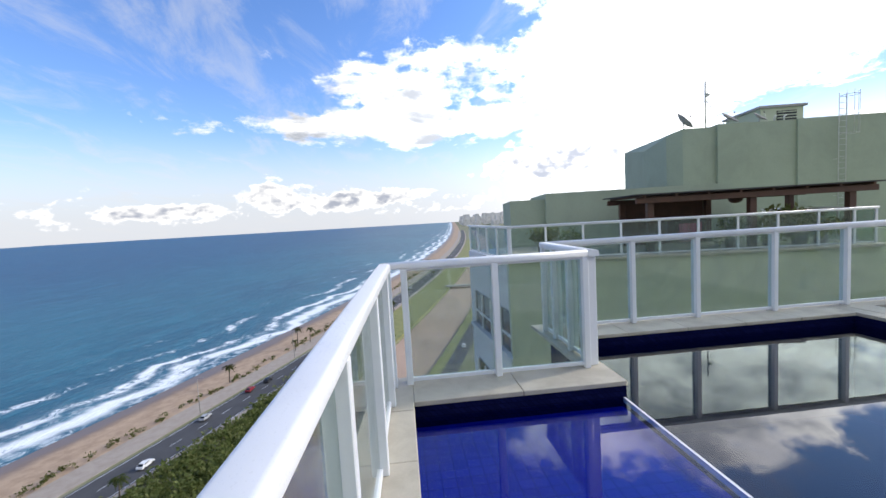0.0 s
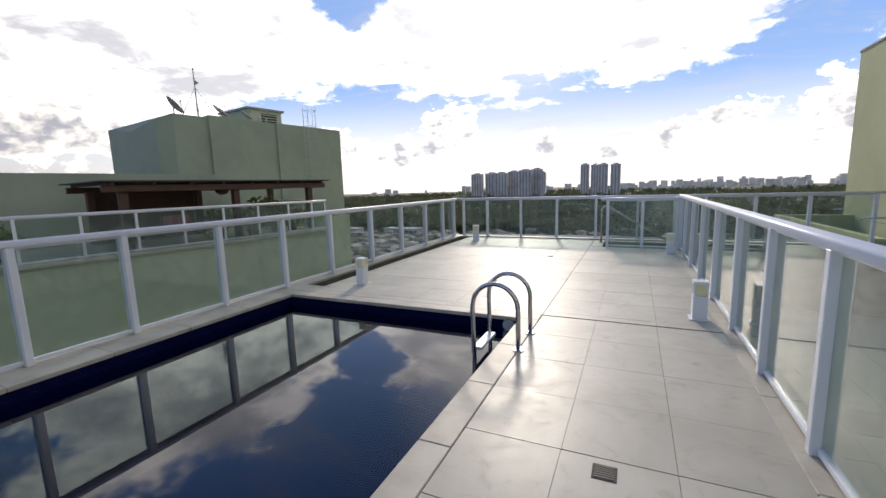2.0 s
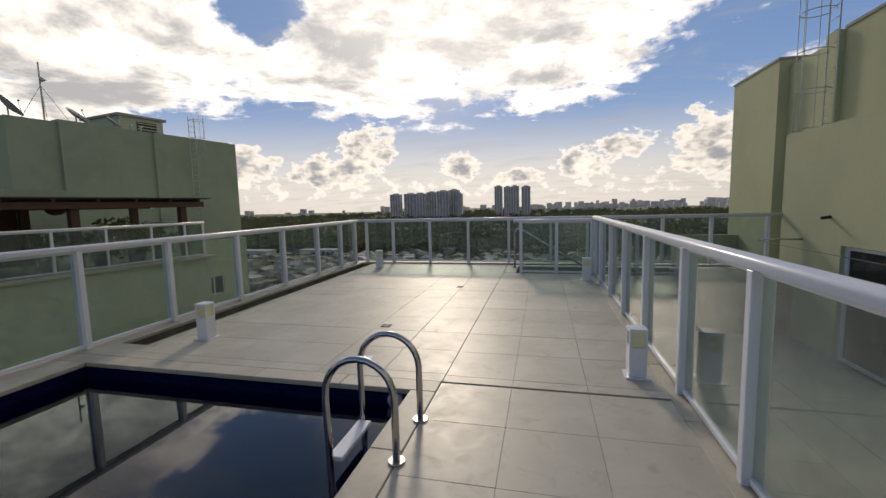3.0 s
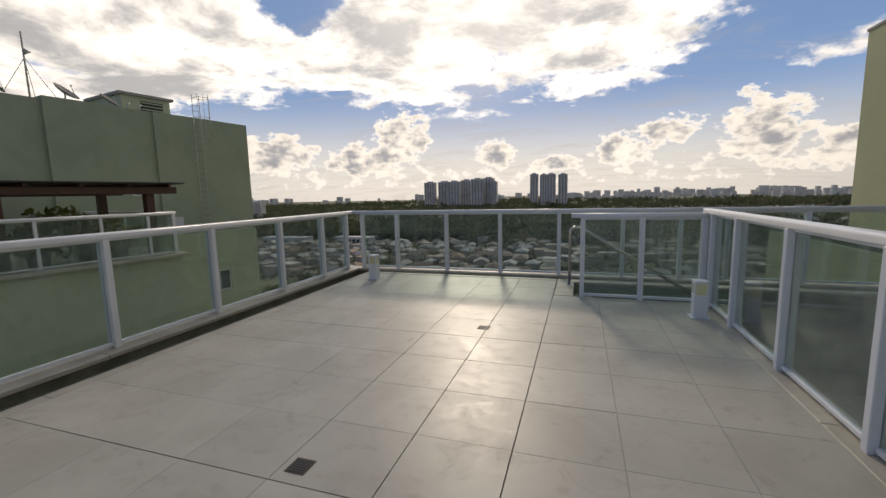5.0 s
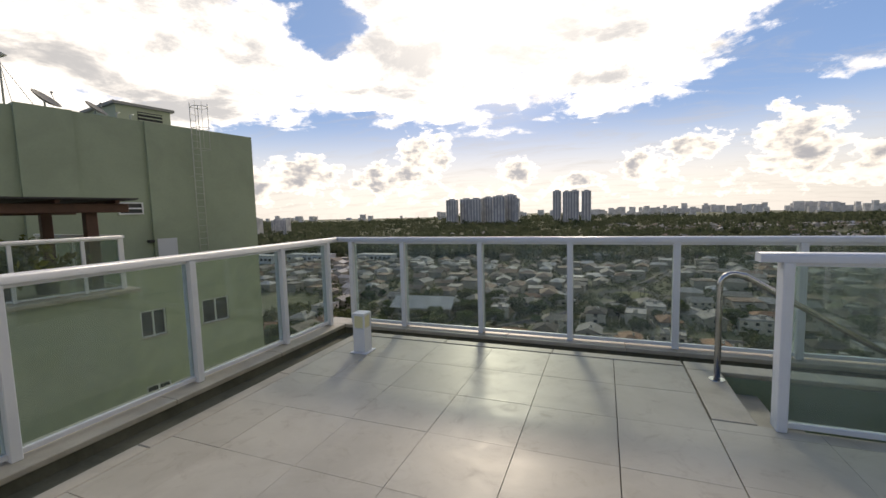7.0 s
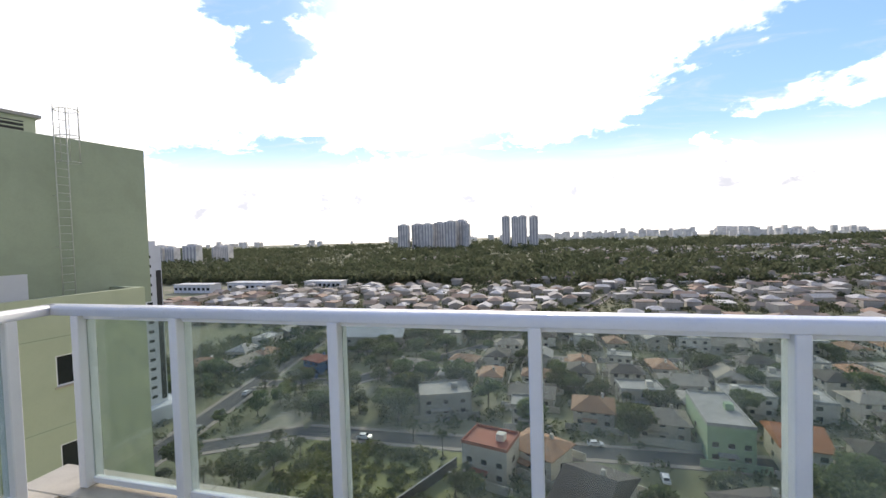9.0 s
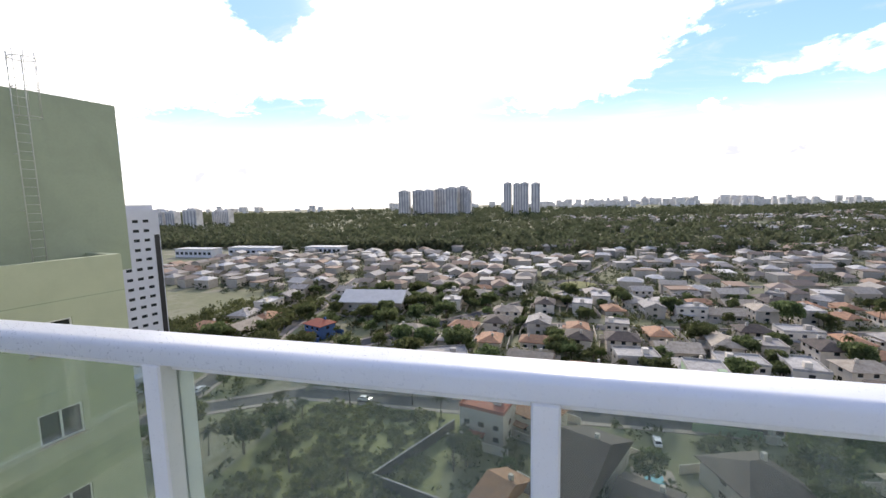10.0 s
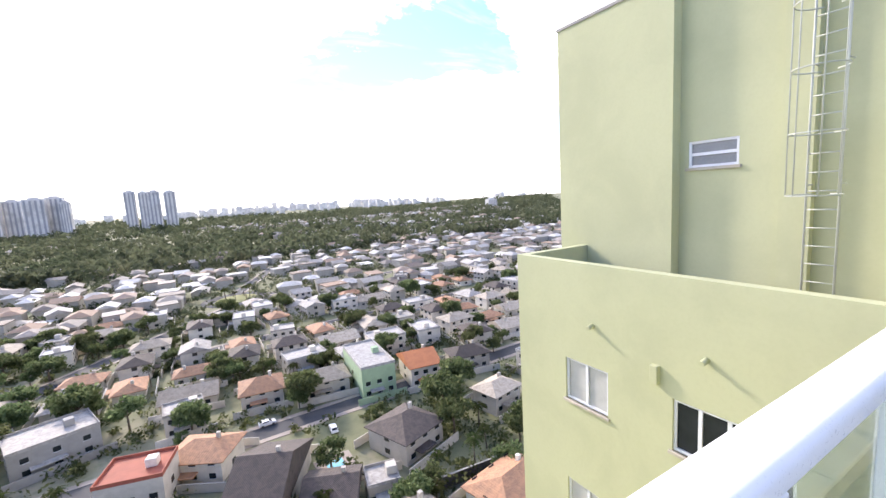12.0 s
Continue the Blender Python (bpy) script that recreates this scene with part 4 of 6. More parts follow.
    P("clothes_line", tube([(8.0, 13.3, 0.55), (8.3, 6.0, 0.45)], 0.006, 5), M_BLACK)


def cage_ladder(name, x, y, z0, z1, face, cage_from, label, top_over=1.1):
    l = thing(name, label, "ladder", at=(x, y, z0), group="roof ladders")
    H = z1 - z0 + top_over
    f = face
    for dy in (-0.21, 0.21):
        part("side_bar", tube([(0, dy, 0), (0, dy, H)], 0.018, 8), M_STEEL_P, l)
    n = int(H / 0.3)
    me = mesh_of("rung", tube([(0, -0.21, 0), (0, 0.21, 0)], 0.011, 6), M_STEEL_P)
    for i in range(n):
        part("rung", me, None, l, m=Matrix.Translation((0, 0, 0.2 + i * 0.3)))
    zc = cage_from - z0
    k = 0
    while zc + k * 0.95 <= H + 0.01:
        z = zc + k * 0.95
        pts = [(f * (0.36 - 0.36 * math.cos(a)), 0.34 * math.sin(a), z) for a in [math.pi * 2 * i / 20 for i in range(1, 20)]]
        part("hoop", tube(pts, 0.012, 6), M_STEEL_P, l)
        k += 1
    for a in (0.6 * math.pi, 0.85 * math.pi, 1.15 * math.pi, 1.4 * math.pi):
        px, py = f * (0.36 - 0.36 * math.cos(a)), 0.34 * math.sin(a)
        part("cage_bar", tube([(px, py, zc), (px, py, H)], 0.010, 6), M_STEEL_P, l)
    for z in (0.5, 2.4, 4.3):
        if z < z1 - z0:
            for dy in (-0.21, 0.21):
                part("wall_fixing", tube([(0, dy, z), (-f * 0.25, dy, z)], 0.012, 6), M_STEEL_P, l)
    return l


M_STEEL_P = grained("pale_painted_steel", (0.50, 0.52, 0.46), (0.36, 0.37, 0.33), 3, 40, 0.5, 0.6)
own_building()
cage_ladder("cage_ladder", 10.50, 15.74, -0.95, 5.7, -1, 1.3, "pale painted steel cage ladder up the roof tower")


def rooftop_tank():
    t = thing("satellite_dish", "large dark satellite dish on the tower roof", "satellite dish", at=(11.3, 14.3, 5.72))
    dish(t, 0.55, M_BLACK)


def dish(t, r, mat, tilt=55, rz=0):
    bm = bmesh.new()
    rings, seg = 6, 20
    m = Matrix.Translation((0, 0, r * 0.8)) @ Matrix.Rotation(radians(rz), 4, "Z") @ Matrix.Rotation(radians(tilt), 4, "X")
    for off in (0.0, -0.02):
        rows = []
        for i in range(1, rings + 1):
            q = i / rings
            rows.append([bm.verts.new(m @ Vector((r * q * math.cos(6.2832 * j / seg), r * q * math.sin(6.2832 * j / seg), 0.28 * r * q * q + off))) for j in range(seg)])
        for ra, rb in zip(rows, rows[1:]):
            for j in range(seg):
                f = bm.faces.new((ra[j], ra[(j + 1) % seg], rb[(j + 1) % seg], rb[j]))
                f.smooth = True
        bm.faces.new(rows[0])
    part("reflector", bm, mat, t)
    part("mast", tube([(0, 0, 0), (0, 0, r * 0.6), tuple(m @ Vector((0, 0, -0.01)))], 0.03, 8), M_STEEL_P, t)
    a = m @ Vector((0, -r * 0.9, 0.25 * r))
    b = m @ Vector((0, 0, 0.8 * r))
    part("feed_arm", tube([tuple(a), tuple(b)], 0.012, 6), M_STEEL_P, t)
    part("receiver", tube([tuple(b), tuple(m @ Vector((0, 0, 0.92 * r)))], 0.035, 8), M_BLACK, t)


rooftop_tank()


def lower_terrace():
    solid("floor_lower_base", boxes((4.6, 8.5, 0.0, 13.4, -1.62, LT - 0.014)), M_GROUT, "cement bed under the lower terrace tiles", "floor", kind="structure")
    solid("wall_deck_side", boxes((4.55, 4.62, -0.2, 12.0, LT - 0.1, -0.031)), M_GREEN, "rendered side of the raised pool deck", "wall", kind="structure")
    solid("wall_terrace_end", boxes((4.62, 8.5, 13.30, 13.5, LT - 0.1, -0.05)), M_GREEN, "low green end wall of the lower terrace", "wall", kind="structure")
    solid("wall_terrace_sea", boxes((4.62, 8.5, -0.2, 0.0, LT - 0.1, 1.1)), M_GREEN, "green parapet on the sea side of the lower terrace", "wall", kind="structure")


lower_terrace()


# ---- neighbouring building ----
NB = Matrix.Translation((-7.1, 14.2, 0)) @ Matrix.Rotation(radians(-10), 4, "Z") @ Matrix.Translation((7.1, -14.2, 0))


def nb(x, y, z=0.0):
    """A place on the neighbouring roof, which stands ten degrees askew."""
    return NB @ Vector((x, y, z))


def neighbour():
    b = thing("apartment_building", "tall green apartment block with shade in its grey-green and a glazed roof terrace", "building", at=(-7.1, 14.2, GZ), rz=-10)
    m = Matrix.Translation((7.1, -14.2, -GZ))

    def P(name, bm, mat, label=""):
        return part(name, bm, mat, b, label, m)
    P("terrace_block", boxes((-12.2, -7.1, 3.3, 14.2, GZ, -0.02)), M_GREEN_L)
    P("terrace_ledge", soft_box(-12.2, -6.95, 3.2, 14.35, -0.02, 0.06, 0.01), M_COPING)
    holes = []
    for fl in range(12):
        z = -3.15 - 3.0 * fl
        holes += [(17.75, 18.65, z, z + 1.05), (20.1, 21.3, z, z + 1.05)]
    o = wall_x(-15.76, -15.46, 14.2, 22.98, -45, -0.15, holes, M_GREEN_L, "facade", "", parent=b)
    o.matrix_basis = m
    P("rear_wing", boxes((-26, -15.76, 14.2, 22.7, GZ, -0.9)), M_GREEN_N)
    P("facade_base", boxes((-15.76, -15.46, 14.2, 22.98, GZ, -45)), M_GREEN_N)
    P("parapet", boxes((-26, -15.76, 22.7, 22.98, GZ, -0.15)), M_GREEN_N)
    P("link_wall", boxes((-15.46, -12.2, 13.9, 14.2, GZ, -0.02)), M_GREEN_L)
    for h in holes:
        w = window_unit(b, -15.46, *h, 1, 2, depth=0.1)
        w.matrix_basis = m
    for fl in range(10):
        z = -3.0 - 3.0 * fl
        P("floor_joint", boxes((-15.47, -15.455, 14.2, 22.98, z + 1.5, z + 1.53)), M_GREEN_N)
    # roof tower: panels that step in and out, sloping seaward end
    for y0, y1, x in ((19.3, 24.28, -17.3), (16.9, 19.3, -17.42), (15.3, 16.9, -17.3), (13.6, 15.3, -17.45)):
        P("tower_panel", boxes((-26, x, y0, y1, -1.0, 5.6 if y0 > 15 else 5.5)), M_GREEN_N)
    bm = bmesh.new()
    pts = [(-17.45, 13.6), (-26, 13.6), (-21.0, 13.0), (-18.0, 13.0)]
    lo = [bm.verts.new((x, y, -1.0)) for x, y in pts]
    hi = [bm.verts.new((x, y, z)) for (x, y), z in zip(pts, (5.5, 5.5, 4.9, 5.2))]
    bm.faces.new(lo)
    bm.faces.new(hi)
    for i in range(4):
        bm.faces.new((lo[i], lo[(i + 1) % 4], hi[(i + 1) % 4], hi[i]))
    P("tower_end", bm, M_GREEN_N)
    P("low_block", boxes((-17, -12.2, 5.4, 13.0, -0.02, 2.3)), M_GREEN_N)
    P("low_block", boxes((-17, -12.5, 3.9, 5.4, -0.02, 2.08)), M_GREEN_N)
    P("duct_house", boxes((-24, -20.6, 19.6, 22.0, 5.6, 6.9)), M_GREEN_L)
    P("duct_roof", boxes((-24.15, -20.45, 19.45, 22.15, 6.9, 7.03)), M_CONC)
    v = P("vent_grille", boxes((-20.6, -20.56, 20.5, 21.6, 6.05, 6.7)), M_BLACK)
    for i in range(4):
        part("slat", boxes((-20.56, -20.52, 20.5, 21.6, 6.08 + i * 0.17, 6.13 + i * 0.17)), M_GREEN_L, v)
    w = window_unit(b, -17.42, 18.1, 19.0, 1.68, 2.18, 1, 2, depth=-0.02, sill=False, louvre=True)
    w.matrix_basis = m
    P("service_door", boxes((-17.3, -17.26, 19.4, 20.2, -0.9, 0.6)), M_WPAINT, "pale metal service door")
    P("wall_lamp", soft_box(-17.42, -17.2, 19.05, 19.28, 0.45, 0.57, 0.02), M_BLACK, "black bulkhead lamp")
    # glazed balconies on the seaward side
    wi = (Matrix.Translation((-7.1, 14.2, GZ)) @ Matrix.Rotation(radians(-10), 4, "Z")).inverted()
    bay = Matrix.Translation((-9.05, 3.66, 0)) @ Matrix.Rotation(math.atan2(-0.46, -5.95), 4, "Z")     # local x runs seaward along the face, y outwards
    part("seaward_bay", boxes((0, 6.0, -4.0, 0, GZ, -0.03)), M_WPAINT, b, "white painted seaward bay", wi @ bay)
    for fl in range(6):
        z = -3.1 - fl * 3.0
        w = part("balcony_window", boxes((0.25, 5.0, 0.0, 0.05, z, z + 1.4)), M_DARKGLASS, b, m=wi @ bay)
        part("frame", boxes(*[(x, x + 0.07, 0.05, 0.11, z, z + 1.4) for x in (0.25, 1.4, 2.6, 3.8, 4.93)], (0.32, 4.93, 0.055, 0.105, z + 0.55, z + 0.62)), M_WHITE, w)
        part("sill", soft_box(0.0, 5.3, 0.0, 0.25, z - 0.12, z, 0.02), M_WPAINT, w)
    lab = "white glass railing on the neighbouring terrace"
    a, c, d, e = nb(-7.25, 3.35), nb(-7.25, 14.2), Vector((-14.3, 3.1, 0)), nb(-12.2, 14.2)
    railing(a[:2], c[:2], [0.05, 1.15, 2.3, 3.45, 4.6, 5.75, 6.9, 8.05, 9.2, 10.2, 10.8], z0=0.06, top=1.15, label=lab, deep=0.07)
    railing(a[:2], d[:2], [0.05, 1.2, 2.4, 3.6, 4.9], z0=0.06, top=1.15, label=lab, deep=0.07)
    railing(e[:2], c[:2], [0.05, 1.2, 2.4, 3.6, 4.9], z0=0.06, top=1.15, label=lab, deep=0.07)


def pergola():
    p = thing("pergola", "dark timber pergola with a sheet roof on the neighbouring terrace", "pergola", at=nb(-9.0, 11.0, 0.06), rz=-10)
    m = Matrix.Translation((9.0, -11.0, -0.06))
    for x in (-7.8, -10.3):
        for y in (7.9, 11.0, 13.9):
            part("post", soft_box(x - 0.10, x + 0.10, y - 0.10, y + 0.10, 0.06, 1.66, 0.01), M_WOOD, p, m=m)
    for x in (-7.6, -10.4):
        part("beam", soft_box(x - 0.06, x + 0.06, 7.4, 14.5, 1.62, 1.80, 0.01), M_WOOD, p, m=m)
    for i in range(8):
        y = 7.6 + i * 0.95
        part("rafter", soft_box(-10.6, -7.4, y - 0.04, y + 0.04, 1.80, 1.87, 0.006), M_WOOD, p, m=m)
    for i in range(26):
        x = -10.65 + i * 0.128
        part("roof_sheet", boxes((x, x + 0.122, 7.3, 14.6, 1.87 + 0.012 * (i % 2), 1.90 + 0.012 * (i % 2))), M_SHINGLE, p, m=m)
    part("shade_wall", boxes((-10.5, -10.4, 8.0, 10.9, 0.06, 1.62)), M_WOOD, p, m=m)
    lamp = thing("hanging_lamp", "round dark lamp hanging under the pergola", "lamp", at=nb(-8.6, 11.0, 1.86))
    bm = bmesh.new()
    bmesh.ops.create_uvsphere(bm, u_segments=14, v_segments=8, radius=0.22, matrix=Matrix.Translation((0, 0, -0.25)) @ Matrix.Diagonal((1, 1, 0.7, 1)))
    part("shade", bm, M_WOOD, lamp)
    part("cord", tube([(0, 0, -0.12), (0, 0, 0)], 0.01, 6), M_BLACK, lamp)


def leaf_cloud(n, spread, size, seed, squash=1.0, hollow=0.5, centres=None):
    """Many small tilted leaf quads in uneven clumps: vertices and faces."""
    rng = np.random.default_rng(seed)
    if centres is None:
        centres = rng.normal(0, 0.45, (9, 3)) * np.array([spread, spread, spread * squash])
    k = rng.integers(0, len(centres), n)
    d = rng.normal(0, 1, (n, 3))
    d /= np.linalg.norm(d, axis=1)[:, None]
    rad = spread * 0.5 * rng.uniform(hollow, 1.0, n)[:, None]
    c = np.asarray(centres)[k] + d * rad * np.array([1, 1, squash])
    a = rng.normal(0, 1, (n, 3))
    a /= np.linalg.norm(a, axis=1)[:, None]
    b = np.cross(a, rng.normal(0, 1, (n, 3)))
    b /= np.linalg.norm(b, axis=1)[:, None]
    s = size * rng.uniform(0.6, 1.4, n)[:, None]
    v = np.stack([c - a * s, c - b * s * 0.5, c + a * s, c + b * s * 0.5], 1).reshape(-1, 3)
    f = np.arange(n * 4).reshape(-1, 4)
    return v, f


def leaf_mesh(name, v, f, mat):
    return from_data(name, [tuple(p) for p in v], [tuple(int(i) for i in q) for q in f], mat)


def planter(x, y, z, s, seed):
    t = thing("potted_plant", "leafy green plant in a dark pot on the neighbouring terrace", "plant", at=(x, y, z), group="terrace plants")
    part("pot", tube([(0, 0, 0), (0, 0, 0.3 * s)], [0.16 * s, 0.2 * s], 14), M_BLACK, t)
    v, f = leaf_cloud(260, 0.62 * s, 0.09 * s, seed, 0.8)
    v[:, 2] += 0.62 * s
    part("foliage", leaf_mesh("foliage", v, f, M_SCRUB), None, t)


def roof_gear():
    for x, y, r, tilt, rz in ((-18.6, 14.2, 0.55, 48, 150), (-18.2, 16.4, 0.48, 40, 120), (-18.1, 17.9, 0.40, 40, 120)):
        t = thing("satellite_dish", "grey satellite dish on the neighbouring tower roof", "satellite dish", at=nb(x, y, 5.6), group="roof dishes")
        dish(t, r, M_CONC, tilt, rz)
    a = thing("antenna_mast", "thin guyed antenna mast on the neighbouring roof", "antenna", at=nb(-18.6, 15.4, 5.6))
    part("mast", tube([(0, 0, 0), (0, 0, 2.6)], 0.035, 6), M_STEEL_P, a)
    part("head", tube([(0, 0.0, 1.8), (0.1, 0.12, 1.85), (0, 0, 1.9)], 0.08, 8), M_STEEL_P, a)
    for dx, dy in ((0.7, 0.6), (-0.7, 0.6), (0, -0.9)):
        part("guy_wire", tube([(0, 0, 1.6), (dx, dy, 0)], 0.012, 5), M_STEEL_P, a)
    for y in (-0.0, 0.5):
        t = thing("vent_pipe", "short bent vent pipe on the roof", "pipe", at=nb(-18.0, 18.6 + y, 5.6), group="roof pipes")
        part("pipe", tube([(0, 0, 0), (0, 0, 0.3), (0, 0.12, 0.36)], 0.04, 8), M_STEEL_P, t)
    p = nb(-17.1, 21.3, 0)
    cage_ladder("cage_ladder", p.x, p.y, -0.9, 5.6, 1, 4.6, "pale painted cage ladder on the neighbouring tower")


neighbour()
pergola()
roof_gear()
for i, (x, y, s) in enumerate(((-7.9, 11.6, 1.1), (-7.9, 12.5, 1.2), (-7.8, 10.4, 1.0), (-8.0, 13.2, 1.0), (-8.3, 4.6, 1.0), (-8.5, 5.6, 0.9))):
    planter(*nb(x, y, 0.06), s, 40 + i)
tw = thing("pink_towel", "pink towel hung over a terrace chair", "towel", at=nb(-7.8, 8.8, 0.06))
bm = bmesh.new()
for i in range(12):
    box(bm, 0.04 * math.sin(i * 1.3), 0.04 * math.sin(i * 1.3) + 0.02, i * 0.06, i * 0.06 + 0.062, 0.25, 0.85)
part("cloth", bm, M_PINK, tw)


# ---- trees, houses, cars ----
def tree_proto(seed, h, spread, leaves):
    rng = random.Random(seed)
    t = thing("tree", "leafy green garden tree among the houses", "tree", group="garden trees")
    bm = tube([(0, 0, 0), (0.1, 0, h * 0.3), (0.05, 0.1, h * 0.55)], [h * 0.035, h * 0.028, h * 0.018], 7)
    cents = []
    for i in range(9):
        a = i * 0.7 + rng.random()
        r = spread * rng.uniform(0.2, 0.62)
        c = (r * math.cos(a), r * math.sin(a), h * rng.uniform(0.5, 0.88))
        cents.append(c)
        lim = tube([(0.05, 0.05, h * 0.42), (c[0] * 0.5, c[1] * 0.5, h * 0.55), c], [h * 0.014, h * 0.01, h * 0.005], 5)
        me = bpy.data.meshes.new("limb")
        lim.to_mesh(me)
        lim.free()
        bm.from_mesh(me)
        bpy.data.meshes.remove(me)
    part("trunk", bm, M_BARK, t)
    v, f = leaf_cloud(leaves, spread * 0.75, spread * 0.085, seed, 0.7, 0.35, cents)
    part("crown", leaf_mesh("crown", v, f, M_LEAF), None, t)
    return t


def palm_proto(seed, h):
    rng = random.Random(seed)
    t = thing("palm_tree", "coconut palm with a slender trunk and drooping fronds", "palm", group="palms")
    part("trunk", tube([(0, 0, 0), (0.25, 0.1, h * 0.5), (0.5, 0.15, h)], [0.22, 0.16, 0.12], 7), M_BARK, t)
    verts, faces = [], []
    for i in range(16):
        a = i * 2.4 + rng.random() * 0.5
        L = rng.uniform(2.0, 2.9)
        lift = rng.uniform(-0.1, 0.9)
        d = Vector((math.cos(a), math.sin(a), 0))
        s = Vector((-d.y, d.x, 0))
        prev = None
        for j in range(9):
            q = j / 8
            p = Vector((0.5, 0.15, h)) + d * (L * q) + Vector((0, 0, lift * L * q - 1.5 * q * q * L * 0.62))
            if prev is not None and j > 1:
                for sg in (-1, 1):
                    w = 0.75 * math.sin(math.pi * min(1, q * 0.9 + 0.1)) + 0.12
                    k = len(verts)
                    tip = (prev + p) / 2 + s * sg * w + Vector((0, 0, -0.35 * w)) + d * 0.25
                    verts += [tuple(prev), tuple(p), tuple(tip)]
                    faces.append((k, k + 1, k + 2))
            prev = p
    part("fronds", from_data("fronds", verts, faces, M_PALM), None, t)
    return t


TREES = [tree_proto(3, 9, 5.5, 1500), tree_proto(7, 7, 4.5, 1100), tree_proto(12, 11, 7.0, 1900)]
PALMS = [palm_proto(5, 8.0), palm_proto(9, 6.0)]
RNG = random.Random(11)


def house_proto(w, d, h, kind, roof, seed, label, wall=None):
    """One villa: walls, roof with eaves, windows and a door, all as parts."""
    rng = random.Random(seed)
    t = thing("house", label, "house", group="villas")
    wall = wall or M_HOUSEW
    part("wall", boxes((-w / 2, w / 2, -d / 2, d / 2, 0, h)), wall, t)
    e = 0.7
    if kind == "flat":
        bm = boxes((-w / 2 - 0.15, w / 2 + 0.15, -d / 2 - 0.15, d / 2 + 0.15, h, h + 0.2))
        part("roof", bm, roof, t)
        for s in (-1, 1):
            part("parapet", boxes((-w / 2 - 0.15, w / 2 + 0.15, s * d / 2 - 0.1, s * d / 2 + 0.1, h + 0.2, h + 0.75)), roof, t)
            part("parapet", boxes((s * w / 2 - 0.1, s * w / 2 + 0.1, -d / 2 + 0.1, d / 2 - 0.1, h + 0.2, h + 0.75)), roof, t)
        part("water_tank", soft_box(w * 0.15, w * 0.15 + 2, -1, 1, h + 0.2, h + 1.9, 0.1), wall, t)
    else:
        rise = d * 0.22
        inset = d / 2 * (0.95 if kind == "hip" else 0.0)
        bm = bmesh.new()
        ex, ey = w / 2 + e, d / 2 + e
        eave = [bm.verts.new(p) for p in ((-ex, -ey, h - 0.1), (ex, -ey, h - 0.1), (ex, ey, h - 0.1), (-ex, ey, h - 0.1))]
        top = [bm.verts.new(p) for p in ((-ex + inset + 0.01, 0, h + rise), (ex - inset - 0.01, 0, h + rise))]
        low = [bm.verts.new((q.co.x, q.co.y, h - 0.3)) for q in eave]
        bm.faces.new((eave[0], eave[1], top[1], top[0]))
        bm.faces.new((eave[2], eave[3], top[0], top[1]))
        bm.faces.new((eave[1], eave[2], top[1]))
        bm.faces.new((eave[3], eave[0], top[0]))
        for i in range(4):
            bm.faces.new((eave[i], low[i], low[(i + 1) % 4], eave[(i + 1) % 4]))
        bm.faces.new(low)
        part("roof", bm, roof, t)
        part("chimney", soft_box(w * 0.2, w * 0.2 + 0.8, 0.6, 1.4, h + rise * 0.3, h + rise + 0.7, 0.04), wall, t)
    storeys = 2 if h > 4.5 else 1
    for st in range(storeys):
        for i in range(3):
            x = -w / 2 + w * (i + 0.5) / 3
            z = 1.0 + st * 2.9
            for s in (-1, 1):
                win = part("window", boxes((x - 0.7, x + 0.7, s * d / 2 - 0.03, s * d / 2 + 0.03, z, z + 1.2)), M_DARKGLASS, t)
                part("frame", boxes((x - 0.78, x + 0.78, s * d / 2 - 0.05, s * d / 2 + 0.05, z - 0.09, z)), M_WHITE, win)
        for s in (-1, 1):
            part("window", boxes((s * w / 2 - 0.03, s * w / 2 + 0.03, -0.8, 0.8, 1.0 + st * 2.9, 2.2 + st * 2.9)), M_DARKGLASS, t)
    for s in (-1, 1):
        part("garden_wall", boxes((-w / 2 - 2.2, w / 2 + 2.2, s * (d / 2 + 2.8) - 0.1, s * (d / 2 + 2.8) + 0.1, 0, 2.0)), wall, t)
    part("porch", soft_box(-w * 0.3, w * 0.1, -d / 2 - 2.2, -d / 2, 2.5, 2.75, 0.03), roof, t)
    return t


HOUSES = [
    house_proto(12, 9, 5.6, "hip", M_ROOF_BEIGE, 1, "two-storey white villa with a beige tiled hip roof"),
    house_proto(11, 8, 3.4, "hip", M_ROOF_TERRA, 2, "low villa with a weathered terracotta hip roof"),
    house_proto(13, 9, 5.8, "flat", M_ROOF_WHITE, 3, "white flat-roofed modern villa with parapets"),
    house_proto(10, 9, 5.6, "gable", M_ROOF_GREY, 4, "two-storey villa with a grey gabled roof"),
    house_proto(14, 10, 3.4, "gable", M_ROOF_BEIGE, 5, "long low villa with a pale gabled roof"),
    house_proto(11, 9, 5.6, "hip", M_ROOF_DARK, 6, "two-storey villa with a dark brown tiled roof"),
    house_proto(9, 8, 5.8, "flat", M_ROOF_GREY, 7, "compact grey flat-roofed house with a water tank"),
    house_proto(12, 10, 3.6, "hip", M_ROOF_GREY, 8, "low villa with a broad grey hip roof"),
]


